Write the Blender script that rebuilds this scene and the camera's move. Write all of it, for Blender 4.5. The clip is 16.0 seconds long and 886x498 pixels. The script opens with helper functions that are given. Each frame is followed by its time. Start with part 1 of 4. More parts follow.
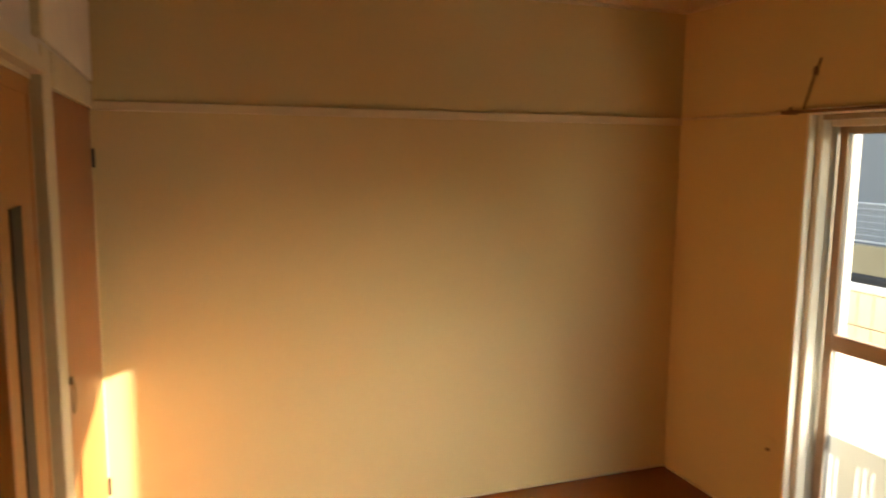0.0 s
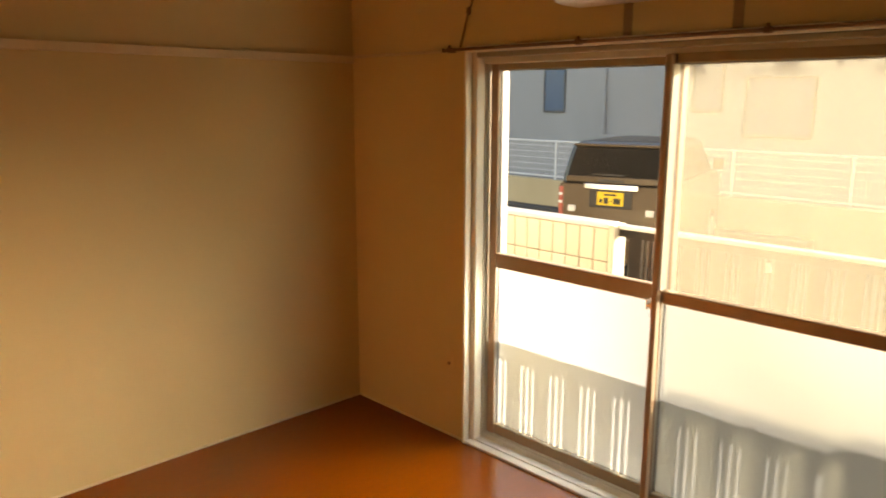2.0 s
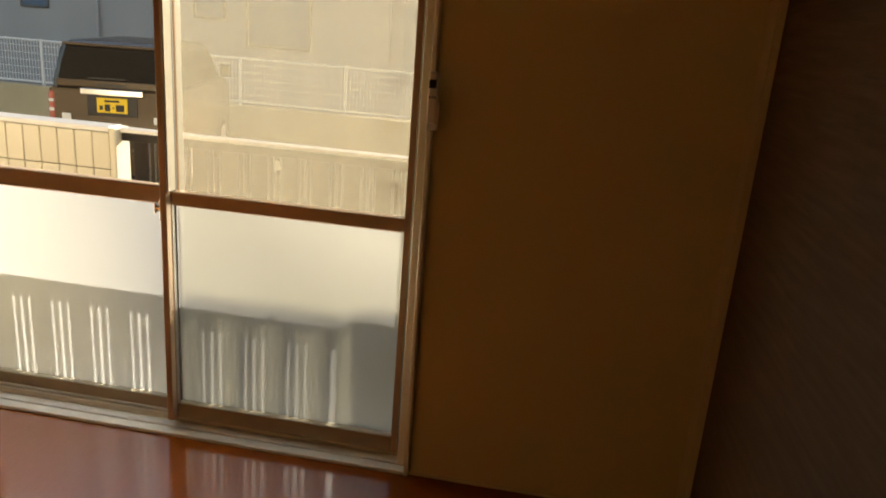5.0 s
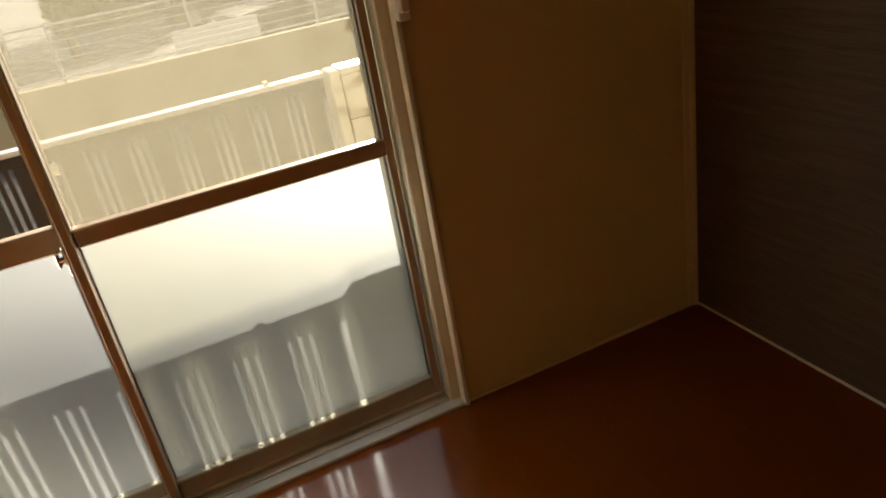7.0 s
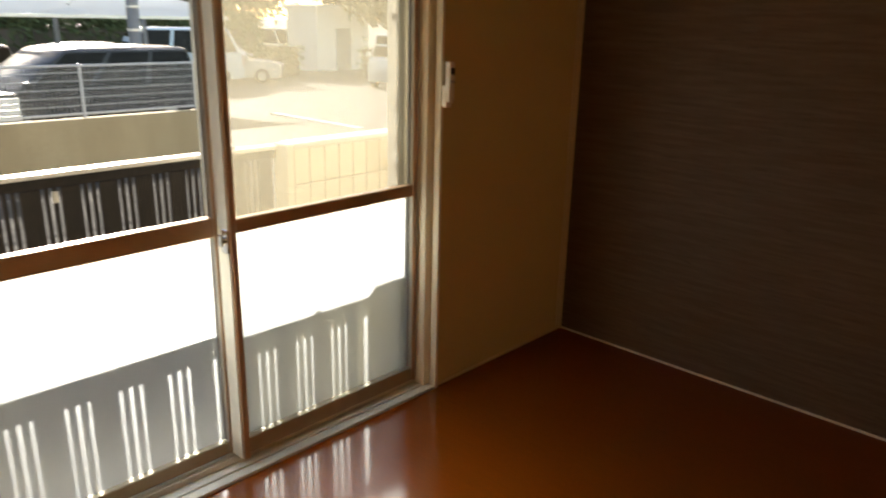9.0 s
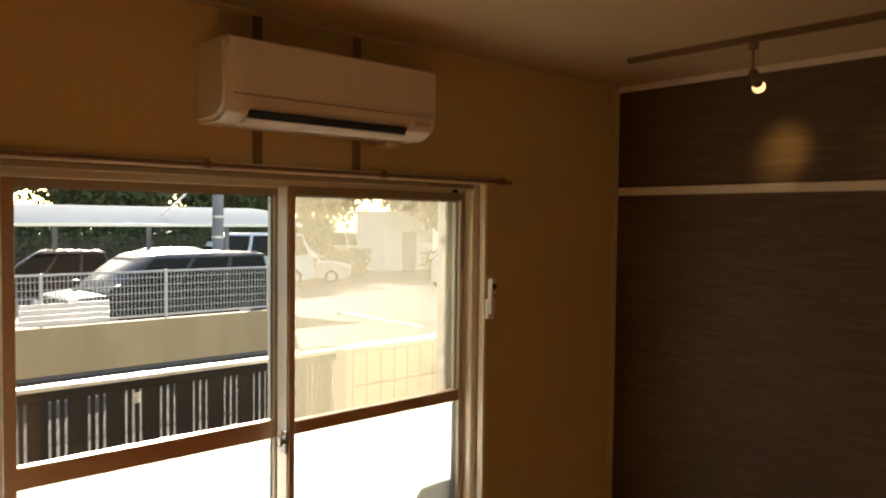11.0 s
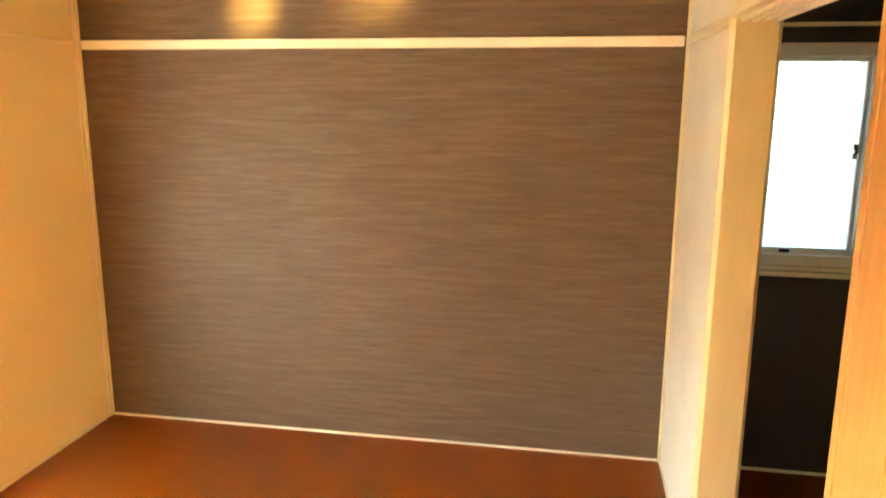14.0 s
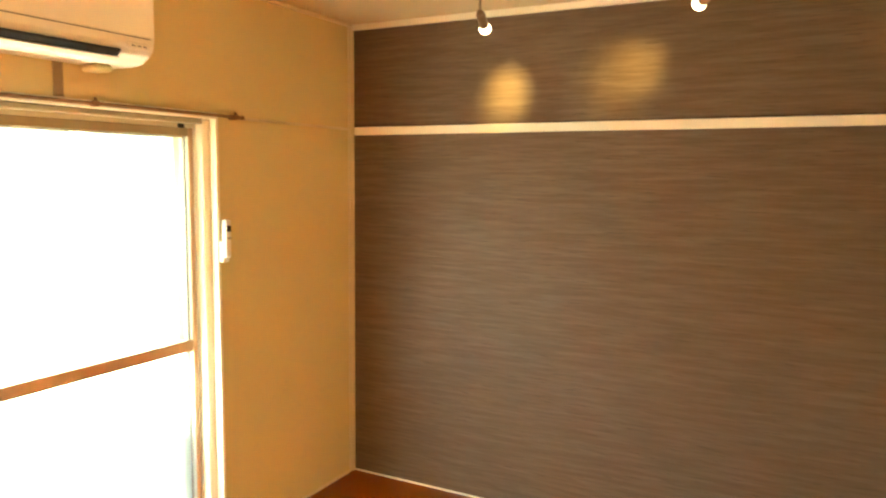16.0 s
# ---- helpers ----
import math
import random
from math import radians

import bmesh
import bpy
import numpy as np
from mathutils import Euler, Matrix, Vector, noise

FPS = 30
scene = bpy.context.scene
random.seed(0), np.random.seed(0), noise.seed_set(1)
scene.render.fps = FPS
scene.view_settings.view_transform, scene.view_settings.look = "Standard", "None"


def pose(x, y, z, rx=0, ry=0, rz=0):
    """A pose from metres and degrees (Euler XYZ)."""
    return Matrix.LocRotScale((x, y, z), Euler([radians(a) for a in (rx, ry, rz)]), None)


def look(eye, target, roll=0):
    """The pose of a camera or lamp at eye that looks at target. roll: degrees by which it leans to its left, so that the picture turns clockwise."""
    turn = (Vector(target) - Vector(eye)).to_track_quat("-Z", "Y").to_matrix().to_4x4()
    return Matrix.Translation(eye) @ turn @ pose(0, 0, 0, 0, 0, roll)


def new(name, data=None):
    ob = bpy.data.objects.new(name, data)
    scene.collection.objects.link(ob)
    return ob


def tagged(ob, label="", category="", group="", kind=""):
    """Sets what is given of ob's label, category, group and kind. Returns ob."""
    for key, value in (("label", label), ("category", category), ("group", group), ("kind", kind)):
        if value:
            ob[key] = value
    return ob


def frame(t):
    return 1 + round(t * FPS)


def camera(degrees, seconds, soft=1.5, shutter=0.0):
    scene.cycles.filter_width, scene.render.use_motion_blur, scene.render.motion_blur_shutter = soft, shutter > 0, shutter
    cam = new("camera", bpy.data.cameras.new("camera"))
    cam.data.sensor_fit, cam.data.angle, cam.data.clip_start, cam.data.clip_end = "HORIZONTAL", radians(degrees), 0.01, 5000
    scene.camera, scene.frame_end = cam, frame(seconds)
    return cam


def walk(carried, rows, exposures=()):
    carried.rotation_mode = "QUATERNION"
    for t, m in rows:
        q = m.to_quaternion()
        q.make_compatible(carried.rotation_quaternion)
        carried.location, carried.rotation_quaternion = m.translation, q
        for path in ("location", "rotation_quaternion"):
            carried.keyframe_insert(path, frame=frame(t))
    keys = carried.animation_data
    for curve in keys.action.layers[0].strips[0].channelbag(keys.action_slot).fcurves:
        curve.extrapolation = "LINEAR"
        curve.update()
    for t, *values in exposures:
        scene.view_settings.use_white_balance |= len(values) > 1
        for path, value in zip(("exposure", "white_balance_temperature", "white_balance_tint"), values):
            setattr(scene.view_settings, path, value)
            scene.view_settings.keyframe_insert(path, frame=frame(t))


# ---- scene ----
cam = camera(62.0, 16.0, soft=1.8, shutter=0.35)
PATH = [
    (0, (3.065, -2.378, 1.623), (1.205, -1.692, 1.362), 0.6),
    (0.5, (3.034, -2.4, 1.58), (1.318, -1.417, 1.282), 1.2),
    (1, (3.035, -2.369, 1.596), (1.428, -1.229, 1.25), 0.6),
    (1.5, (3.036, -2.348, 1.591), (1.51, -1.113, 1.209), 0.4),
    (2, (3.049, -2.334, 1.59), (1.644, -0.967, 1.191), 0.1),
    (2.5, (3.07, -2.326, 1.59), (1.846, -0.8, 1.173), 0.2),
    (3, (3.083, -2.307, 1.585), (2.079, -0.635, 1.145), 0.3),
    (3.5, (3.103, -2.289, 1.581), (2.301, -0.516, 1.118), 0.4),
    (4, (3.12, -2.276, 1.574), (2.508, -0.435, 1.089), 0.7),
    (4.5, (3.12, -2.247, 1.563), (2.72, -0.363, 1.026), 1.4),
    (5, (3.03, -2.225, 1.511), (2.748, -0.33, 0.936), 4.5),
    (5.2, (2.997, -2.21, 1.498), (2.739, -0.337, 0.845), 1.9),
    (7.5, (1.503, -1.78, 1.482), (2.541, -0.297, 0.642), -6.6),
    (8, (1.05, -1.825, 1.52), (2.475, -0.605, 0.838), -0.9),
    (8.5, (0.738, -1.909, 1.541), (2.166, -0.687, 0.858), -0.3),
    (9, (0.536, -2.011, 1.538), (1.927, -0.703, 0.943), 1.3),
    (9.2, (0.455, -2.13, 1.525), (1.72, -0.685, 0.968), -0.2),
    (11.3, (0.412, -2.253, 1.647), (1.801, -0.813, 1.654), 1.8),
    (11.5, (0.44, -2.258, 1.655), (1.97, -0.97, 1.66), 1.0),
    (12, (0.45, -2.219, 1.664), (2.224, -1.296, 1.703), 1.1),
    (12.5, (0.435, -2.223, 1.657), (2.344, -1.627, 1.679), 1.2),
    (13, (0.459, -2.238, 1.649), (2.428, -1.894, 1.593), 1.3),
    (13.5, (0.472, -2.23, 1.617), (2.423, -1.852, 1.392), 0.6),
    (14, (0.477, -2.226, 1.575), (2.404, -1.885, 1.165), 0.3),
    (14.5, (0.512, -2.23, 1.554), (2.382, -1.798, 0.994), 0.7),
    (15, (0.484, -2.184, 1.55), (2.31, -1.596, 0.984), 1.3),
    (15.5, (0.456, -2.184, 1.557), (2.27, -1.42, 1.201), 0.5),
    (16, (0.452, -2.194, 1.58), (2.208, -1.26, 1.374), 0.5),
]
EXPOSURES = [
    (0.0, 2.55, 7500, 12), (1.5, 2.45, 8600, 16), (3.0, 1.75, 8300, 14), (5.0, 1.5, 8100, 13), (7.5, 1.45, 7400, 11), (8.5, 2.15, 7250, 12), (9.0, 1.8, 7200, 12),
    (11.5, 1.95, 7800, 13), (12.0, 3.2, 9500, 12), (12.5, 4.35, 9200, 5), (13.5, 5.42, 7300, -2), (14.5, 5.6, 6300, -6), (15.5, 5.5, 6400, -8), (16.0, 5.05, 6500, -8),
]
walk(cam, [(t, look(eye, target, roll)) for t, eye, target, roll in PATH], EXPOSURES)

# ------------------------------------------------------------------ light
SUN_WAY = Vector((-0.332, -1.0, -0.352))
sun = new("sun", bpy.data.lights.new("sun", "SUN"))
sun.data.energy, sun.data.angle, sun.data.color = 4.7, radians(0.45), (1.0, 0.945, 0.86)
sun.matrix_world = look((0, 0, 30), Vector((0, 0, 30)) + SUN_WAY)
world = bpy.data.worlds.new("sky")
world.use_nodes = True
scene.world = world
sky = world.node_tree.nodes.new("ShaderNodeTexSky")
sky.sky_type, sky.sun_disc = "NISHITA", False
sky.sun_elevation, sky.sun_rotation = radians(18.5), radians(18.4)
world.node_tree.links.new(sky.outputs[0], world.node_tree.nodes["Background"].inputs[0])
world.node_tree.nodes["Background"].inputs[1].default_value = 0.15


# ------------------------------------------------------------------ materials
class Mat:
    """A node material with a principled shader and shortcuts for grain, stains and bump."""

    def __init__(self, name, color, rough=0.6, metal=0.0, spec=0.5):
        self.m = bpy.data.materials.new(name)
        self.m.use_nodes = True
        self.t = self.m.node_tree
        self.b = self.t.nodes["Principled BSDF"]
        self.col = (*color, 1)
        self.b.inputs["Base Color"].default_value = self.col
        self.b.inputs["Roughness"].default_value = rough
        self.b.inputs["Metallic"].default_value = metal
        self.b.inputs["Specular IOR Level"].default_value = spec
        self.co = self.t.nodes.new("ShaderNodeTexCoord").outputs["Object"]
        self.src = None

    def n(self, kind, **kw):
        node = self.t.nodes.new("ShaderNode" + kind)
        for k, v in kw.items():
            node.inputs[k].default_value = v
        return node

    def link(self, a, b):
        self.t.links.new(a, b)

    def noise(self, scale, stretch=(1, 1, 1), detail=4.0, rough=0.55, low=0.35, high=0.65):
        mp = self.n("Mapping", Scale=stretch)
        self.link(self.co, mp.inputs[0])
        nz = self.n("TexNoise", Scale=scale, Detail=detail, Roughness=rough)
        self.link(mp.outputs[0], nz.inputs["Vector"])
        mr = self.n("MapRange")
        mr.inputs[1].default_value, mr.inputs[2].default_value = low, high
        self.link(nz.outputs["Fac"], mr.inputs[0])
        return mr.outputs[0]

    def vary(self, fac, color, amount=1.0):
        """Mixes another colour in, by fac."""
        mul = self.n("Math")
        mul.operation = "MULTIPLY"
        self.link(fac, mul.inputs[0])
        mul.inputs[1].default_value = amount
        mix = self.n("Mix")
        mix.data_type = "RGBA"
        self.link(mul.outputs[0], mix.inputs["Factor"])
        if self.src:
            self.link(self.src, mix.inputs[6])
        else:
            mix.inputs[6].default_value = self.col
        mix.inputs[7].default_value = (*color, 1)
        self.src = mix.outputs[2]
        self.link(self.src, self.b.inputs["Base Color"])
        return self

    def bump(self, fac, strength=0.2, dist=0.002):
        bp = self.n("Bump", Strength=strength, Distance=dist)
        self.link(fac, bp.inputs["Height"])
        self.link(bp.outputs[0], self.b.inputs["Normal"])
        return self

    def gloss(self, fac, low, high):
        mr = self.n("MapRange")
        mr.inputs[3].default_value, mr.inputs[4].default_value = low, high
        self.link(fac, mr.inputs[0])
        self.link(mr.outputs[0], self.b.inputs["Roughness"])
        return self

    def pieces(self, amount=0.25, dark=(0.1, 0.1, 0.1)):
        info = self.n("ObjectInfo")
        return self.vary(info.outputs["Random"], dark, amount)


def plain(name, color, rough=0.6, metal=0.0, wear=None, scale=8.0, amount=0.35, spec=0.5):
    """Paint, plastic or metal with faint wear at two scales."""
    m = Mat(name, color, rough, metal, spec)
    wear = wear or tuple(c * 0.75 for c in color)
    m.vary(m.noise(scale), wear, amount)
    fine = m.noise(scale * 14)
    m.vary(fine, wear, amount * 0.4)
    m.bump(fine, 0.06, 0.001)
    return m.m


WALLPAPER = Mat("cream_wallpaper", (0.68, 0.545, 0.275), 0.85, spec=0.2)
WALLPAPER.vary(WALLPAPER.noise(1.6), (0.65, 0.517, 0.257), 0.5)
_weave = WALLPAPER.noise(420, detail=2)
WALLPAPER.vary(_weave, (0.63, 0.50, 0.245), 0.35)
WALLPAPER.bump(_weave, 0.35, 0.0008)
WALLPAPER = WALLPAPER.m

CEILING = Mat("ceiling_paper", (0.61, 0.485, 0.29), 0.9, spec=0.2)
CEILING.vary(CEILING.noise(1.2), (0.58, 0.455, 0.265), 0.5)
CEILING.bump(CEILING.noise(300, detail=2), 0.3, 0.0008)
CEILING = CEILING.m


def accent_paper():
    """Dark brown wallpaper with fine horizontal streaks like shantung cloth."""
    m = Mat("brown_streaked_wallpaper", (0.110, 0.066, 0.035), 0.58, spec=0.3)
    long = m.noise(3.4, (1, 1.0, 15), 4.0, 0.62, 0.40, 0.68)
    m.vary(long, (0.180, 0.122, 0.078), 0.8)
    dash = m.noise(7.0, (1, 1.0, 26), 3.0, 0.6, 0.585, 0.70)
    m.vary(dash, (0.050, 0.028, 0.014), 0.8)
    thin = m.noise(16.0, (1, 0.8, 40), 3.0, 0.6, 0.40, 0.66)
    m.vary(thin, (0.150, 0.105, 0.069), 0.4)
    m.vary(m.noise(0.8, detail=2.0, low=0.3, high=0.7), (0.086, 0.055, 0.032), 0.35)
    weave = m.noise(90, (1, 0.5, 8), 2.0)
    m.bump(weave, 0.25, 0.0008)
    return m.m


ACCENT = accent_paper()
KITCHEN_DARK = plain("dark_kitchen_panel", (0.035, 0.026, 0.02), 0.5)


def floor_material():
    """Varnished reddish-brown wood floor with long grain and a soft shine."""
    m = Mat("varnished_floor", (0.225, 0.047, 0.0035), 0.26, spec=0.65)
    grain = m.noise(3.0, (26, 1.4, 1), 6.0, 0.6, 0.36, 0.66)
    m.vary(grain, (0.18, 0.040, 0.003), 0.55)
    broad = m.noise(0.9, (1, 1.6, 1), 2.0, 0.5, 0.15, 0.85)
    m.vary(broad, (0.28, 0.074, 0.005), 0.5)
    fine = m.noise(30, (18, 1, 1), 3.0)
    m.vary(fine, (0.14, 0.033, 0.003), 0.25)
    m.gloss(m.noise(1.2, detail=1.0, low=0.1, high=0.9), 0.11, 0.17)
    return m.m


FLOOR = floor_material()
TRIM = plain("cream_painted_wood", (0.72, 0.60, 0.36), 0.5, scale=5, amount=0.3)
PALE_TRIM = plain("pale_trim", (0.82, 0.74, 0.58), 0.5, scale=5, amount=0.25)


def wood(name, color, dark, stretch=(30, 30, 1.2), rough=0.4):
    m = Mat(name, color, rough)
    m.vary(m.noise(2.5, stretch, 6.0, 0.6, 0.36, 0.66), dark, 0.7)
    fine = m.noise(12, stretch, 4.0)
    m.vary(fine, dark, 0.35)
    m.bump(fine, 0.12, 0.001)
    return m.m


LAUAN = wood("red_brown_plywood", (0.40, 0.155, 0.045), (0.27, 0.09, 0.024))
JAMB_WOOD = wood("varnished_pale_wood", (0.68, 0.55, 0.28), (0.64, 0.505, 0.245))
DOOR_WOOD = wood("orange_veneer", (0.50, 0.23, 0.055), (0.38, 0.15, 0.03))
DARK_SLOT = plain("dark_slot", (0.012, 0.008, 0.006), 0.5)
BRONZE = plain("brown_bronze_aluminium", (0.48, 0.33, 0.20), 0.34, 0.1, scale=20, amount=0.3)
ALU = plain("dull_aluminium", (0.80, 0.77, 0.64), 0.35, 0.05, scale=20, amount=0.3)
CASING = plain("pale_painted_casing", (0.88, 0.82, 0.64), 0.35, scale=6, amount=0.3)
# Darker copy of the dull aluminium, with shade put into its tone.
ALU_SHADE = plain("shaded_aluminium", (0.46, 0.45, 0.38), 0.38, 0.3, scale=20, amount=0.3)
# Greyer, darker copy of the bronze: shade is put into the colour.
BRONZE_SHADED = plain("shaded_bronze_aluminium", (0.40, 0.33, 0.21), 0.4, 0.15, scale=20, amount=0.35)
SILL = plain("worn_sill", (0.74, 0.71, 0.60), 0.5, scale=18, amount=0.5)
WHITE_PLASTIC = plain("white_plastic", (0.80, 0.75, 0.66), 0.35, scale=6, amount=0.12)
GREY_PLASTIC = plain("grey_plastic", (0.28, 0.27, 0.25), 0.45)
STEEL = plain("dulled_steel", (0.30, 0.21, 0.12), 0.5, 0.3)
CHROME = plain("chrome", (0.75, 0.73, 0.7), 0.18, 1.0, amount=0.1)
ROD = plain("brown_rail", (0.23, 0.13, 0.06), 0.45, 0.2)
BLACK = plain("black_plastic", (0.01, 0.01, 0.01), 0.4)


def clear_glass(name="clear_glass", tint=(0.97, 0.98, 0.97), dirt=0.0):
    m = bpy.data.materials.new(name)
    m.use_nodes = True
    t = m.node_tree
    t.nodes.clear()
    out, mix = t.nodes.new("ShaderNodeOutputMaterial"), t.nodes.new("ShaderNodeMixShader")
    tr, gl, fr = t.nodes.new("ShaderNodeBsdfTransparent"), t.nodes.new("ShaderNodeBsdfGlossy"), t.nodes.new("ShaderNodeFresnel")
    tr.inputs[0].default_value = (*tint, 1)
    gl.inputs["Roughness"].default_value = 0.02
    fr.inputs[0].default_value = 1.35
    t.links.new(fr.outputs[0], mix.inputs[0])
    t.links.new(tr.outputs[0], mix.inputs[1])
    t.links.new(gl.outputs[0], mix.inputs[2])
    dust, veil = t.nodes.new("ShaderNodeBsdfTranslucent"), t.nodes.new("ShaderNodeMixShader")
    dust.inputs[0].default_value = (0.9, 0.9, 0.86, 1)
    veil.inputs[0].default_value = dirt
    t.links.new(mix.outputs[0], veil.inputs[1])
    t.links.new(dust.outputs[0], veil.inputs[2])
    t.links.new(veil.outputs[0], out.inputs[0])
    return m


def frosted_glass(name, forward=0.94, rough=0.95, cell=0.0, clear=1.0):
    """Ground glass: part of the light goes on in a wide forward cone, part spreads all round."""
    m = bpy.data.materials.new(name)
    m.use_nodes = True
    t = m.node_tree
    t.nodes.clear()
    out, mix, mix2 = t.nodes.new("ShaderNodeOutputMaterial"), t.nodes.new("ShaderNodeMixShader"), t.nodes.new("ShaderNodeMixShader")
    tl, rf, gl = t.nodes.new("ShaderNodeBsdfTranslucent"), t.nodes.new("ShaderNodeBsdfRefraction"), t.nodes.new("ShaderNodeBsdfGlossy")
    tl.inputs[0].default_value = (0.85 * clear, 0.94 * clear, 1.0 * clear, 1)
    rf.inputs["Color"].default_value = (0.86 * clear, 0.945 * clear, 1.0 * clear, 1)
    rf.inputs["Roughness"].default_value, rf.inputs["IOR"].default_value = rough, 1.7
    gl.inputs["Roughness"].default_value = 0.35
    mix.inputs[0].default_value, mix2.inputs[0].default_value = forward, 0.04
    t.links.new(tl.outputs[0], mix.inputs[1])
    t.links.new(rf.outputs[0], mix.inputs[2])
    t.links.new(mix.outputs[0], mix2.inputs[1])
    t.links.new(gl.outputs[0], mix2.inputs[2])
    t.links.new(mix2.outputs[0], out.inputs[0])
    if cell:
        co, vo, bp = t.nodes.new("ShaderNodeTexCoord"), t.nodes.new("ShaderNodeTexVoronoi"), t.nodes.new("ShaderNodeBump")
        vo.inputs["Scale"].default_value = cell
        bp.inputs["Strength"].default_value, bp.inputs["Distance"].default_value = 0.7, 0.004
        t.links.new(co.outputs["Object"], vo.inputs["Vector"])
        t.links.new(vo.outputs["Distance"], bp.inputs["Height"])
        for s in (tl, rf, gl):
            t.links.new(bp.outputs[0], s.inputs["Normal"])
    return m


def screen_mesh():
    """Old insect screen: fine threads that catch the sun, with patches where dirt sits or the mesh is worn."""
    m = bpy.data.materials.new("insect_mesh")
    m.use_nodes = True
    t = m.node_tree
    t.nodes.clear()
    out, mix = t.nodes.new("ShaderNodeOutputMaterial"), t.nodes.new("ShaderNodeMixShader")
    tr, tl, df, mx = (t.nodes.new("ShaderNodeBsdfTransparent"), t.nodes.new("ShaderNodeBsdfTranslucent"),
                      t.nodes.new("ShaderNodeBsdfDiffuse"), t.nodes.new("ShaderNodeMixShader"))
    tl.inputs[0].default_value = (0.285, 0.265, 0.195, 1)
    df.inputs[0].default_value = (0.4, 0.35, 0.25, 1)
    mx.inputs[0].default_value = 0.3
    co, mp, nz, mr = (t.nodes.new("ShaderNodeTexCoord"), t.nodes.new("ShaderNodeMapping"),
                      t.nodes.new("ShaderNodeTexNoise"), t.nodes.new("ShaderNodeMapRange"))
    mp.inputs["Scale"].default_value = (7, 1, 0.7)
    nz.inputs["Scale"].default_value, nz.inputs["Detail"].default_value = 1.6, 3.0
    mr.inputs[1].default_value, mr.inputs[2].default_value = 0.25, 0.75
    mr.inputs[3].default_value, mr.inputs[4].default_value = 0.46, 0.54
    t.links.new(co.outputs["Object"], mp.inputs[0])
    t.links.new(mp.outputs[0], nz.inputs["Vector"])
    t.links.new(nz.outputs["Fac"], mr.inputs[0])
    t.links.new(mr.outputs[0], mix.inputs[0])

    # brown stains that have crept in from the top edge and from one side
    def ramp(value, lo, hi):
        r = t.nodes.new("ShaderNodeMapRange")
        r.inputs[1].default_value, r.inputs[2].default_value = lo, hi
        t.links.new(value, r.inputs[0])
        return r.outputs[0]

    def op(kind, a, b):
        n = t.nodes.new("ShaderNodeMath")
        n.operation = kind
        t.links.new(a, n.inputs[0])
        t.links.new(b, n.inputs[1])
        return n.outputs[0]

    sep, blot = t.nodes.new("ShaderNodeSeparateXYZ"), t.nodes.new("ShaderNodeTexNoise")
    t.links.new(co.outputs["Object"], sep.inputs[0])
    t.links.new(co.outputs["Object"], blot.inputs["Vector"])
    blot.inputs["Scale"].default_value, blot.inputs["Detail"].default_value = 9.0, 6.0
    edge = op("MAXIMUM", ramp(sep.outputs["X"], 0.28, 0.43), ramp(sep.outputs["Z"], 1.62, 1.68))
    stain = op("MULTIPLY", edge, ramp(blot.outputs["Fac"], 0.48, 0.57))
    tint = t.nodes.new("ShaderNodeMix")
    tint.data_type = "RGBA"
    tint.inputs[6].default_value, tint.inputs[7].default_value = tl.inputs[0].default_value, (0.10, 0.075, 0.04, 1)
    t.links.new(stain, tint.inputs["Factor"])
    t.links.new(tint.outputs[2], tl.inputs[0])
    t.links.new(tl.outputs[0], mx.inputs[1])
    t.links.new(df.outputs[0], mx.inputs[2])
    t.links.new(tr.outputs[0], mix.inputs[1])
    t.links.new(mx.outputs[0], mix.inputs[2])
    t.links.new(mix.outputs[0], out.inputs[0])
    return m


GLASS = clear_glass(dirt=0.001)
FROSTED = frosted_glass("frosted_glass")
FIGURED = frosted_glass("figured_glass", 0.5, 0.3, 55.0, 0.36)
SCREEN = screen_mesh()


def emitter(name, color, strength):
    m = bpy.data.materials.new(name)
    m.use_nodes = True
    b = m.node_tree.nodes["Principled BSDF"]
    b.inputs["Base Color"].default_value = (*color, 1)
    b.inputs["Emission Color"].default_value = (*color, 1)
    b.inputs["Emission Strength"].default_value = strength
    return m


BULB = emitter("lit_bulb", (1.0, 0.62, 0.30), 0.5)

ASPHALT = Mat("asphalt", (0.135, 0.13, 0.12), 0.8, spec=0.2)
ASPHALT.vary(ASPHALT.noise(0.35, detail=5), (0.08, 0.077, 0.07), 0.8)
_grit = ASPHALT.noise(60, detail=2)
ASPHALT.vary(_grit, (0.16, 0.155, 0.145), 0.4)
ASPHALT.bump(_grit, 0.4, 0.005)
ASPHALT = ASPHALT.m


# Darker copy of the asphalt: the yard's shade is put into the colour.
SHADED_ASPHALT = plain("shaded_asphalt", (0.055, 0.053, 0.050), 0.9, scale=2, amount=0.4, spec=0.08)
# Dark tone for the added strip that imitates shadowed ground.
SHADE_STRIP = plain("shade_strip", (0.035, 0.033, 0.031), 0.8, scale=3, amount=0.4)


def concrete(name, color, dark, scale=1.5, streak=(1, 1, 0.25)):
    m = Mat(name, color, 0.85, spec=0.3)
    m.vary(m.noise(scale, streak, 6.0), dark, 0.7)
    fine = m.noise(scale * 25)
    m.vary(fine, dark, 0.3)
    m.bump(fine, 0.3, 0.003)
    return m.m


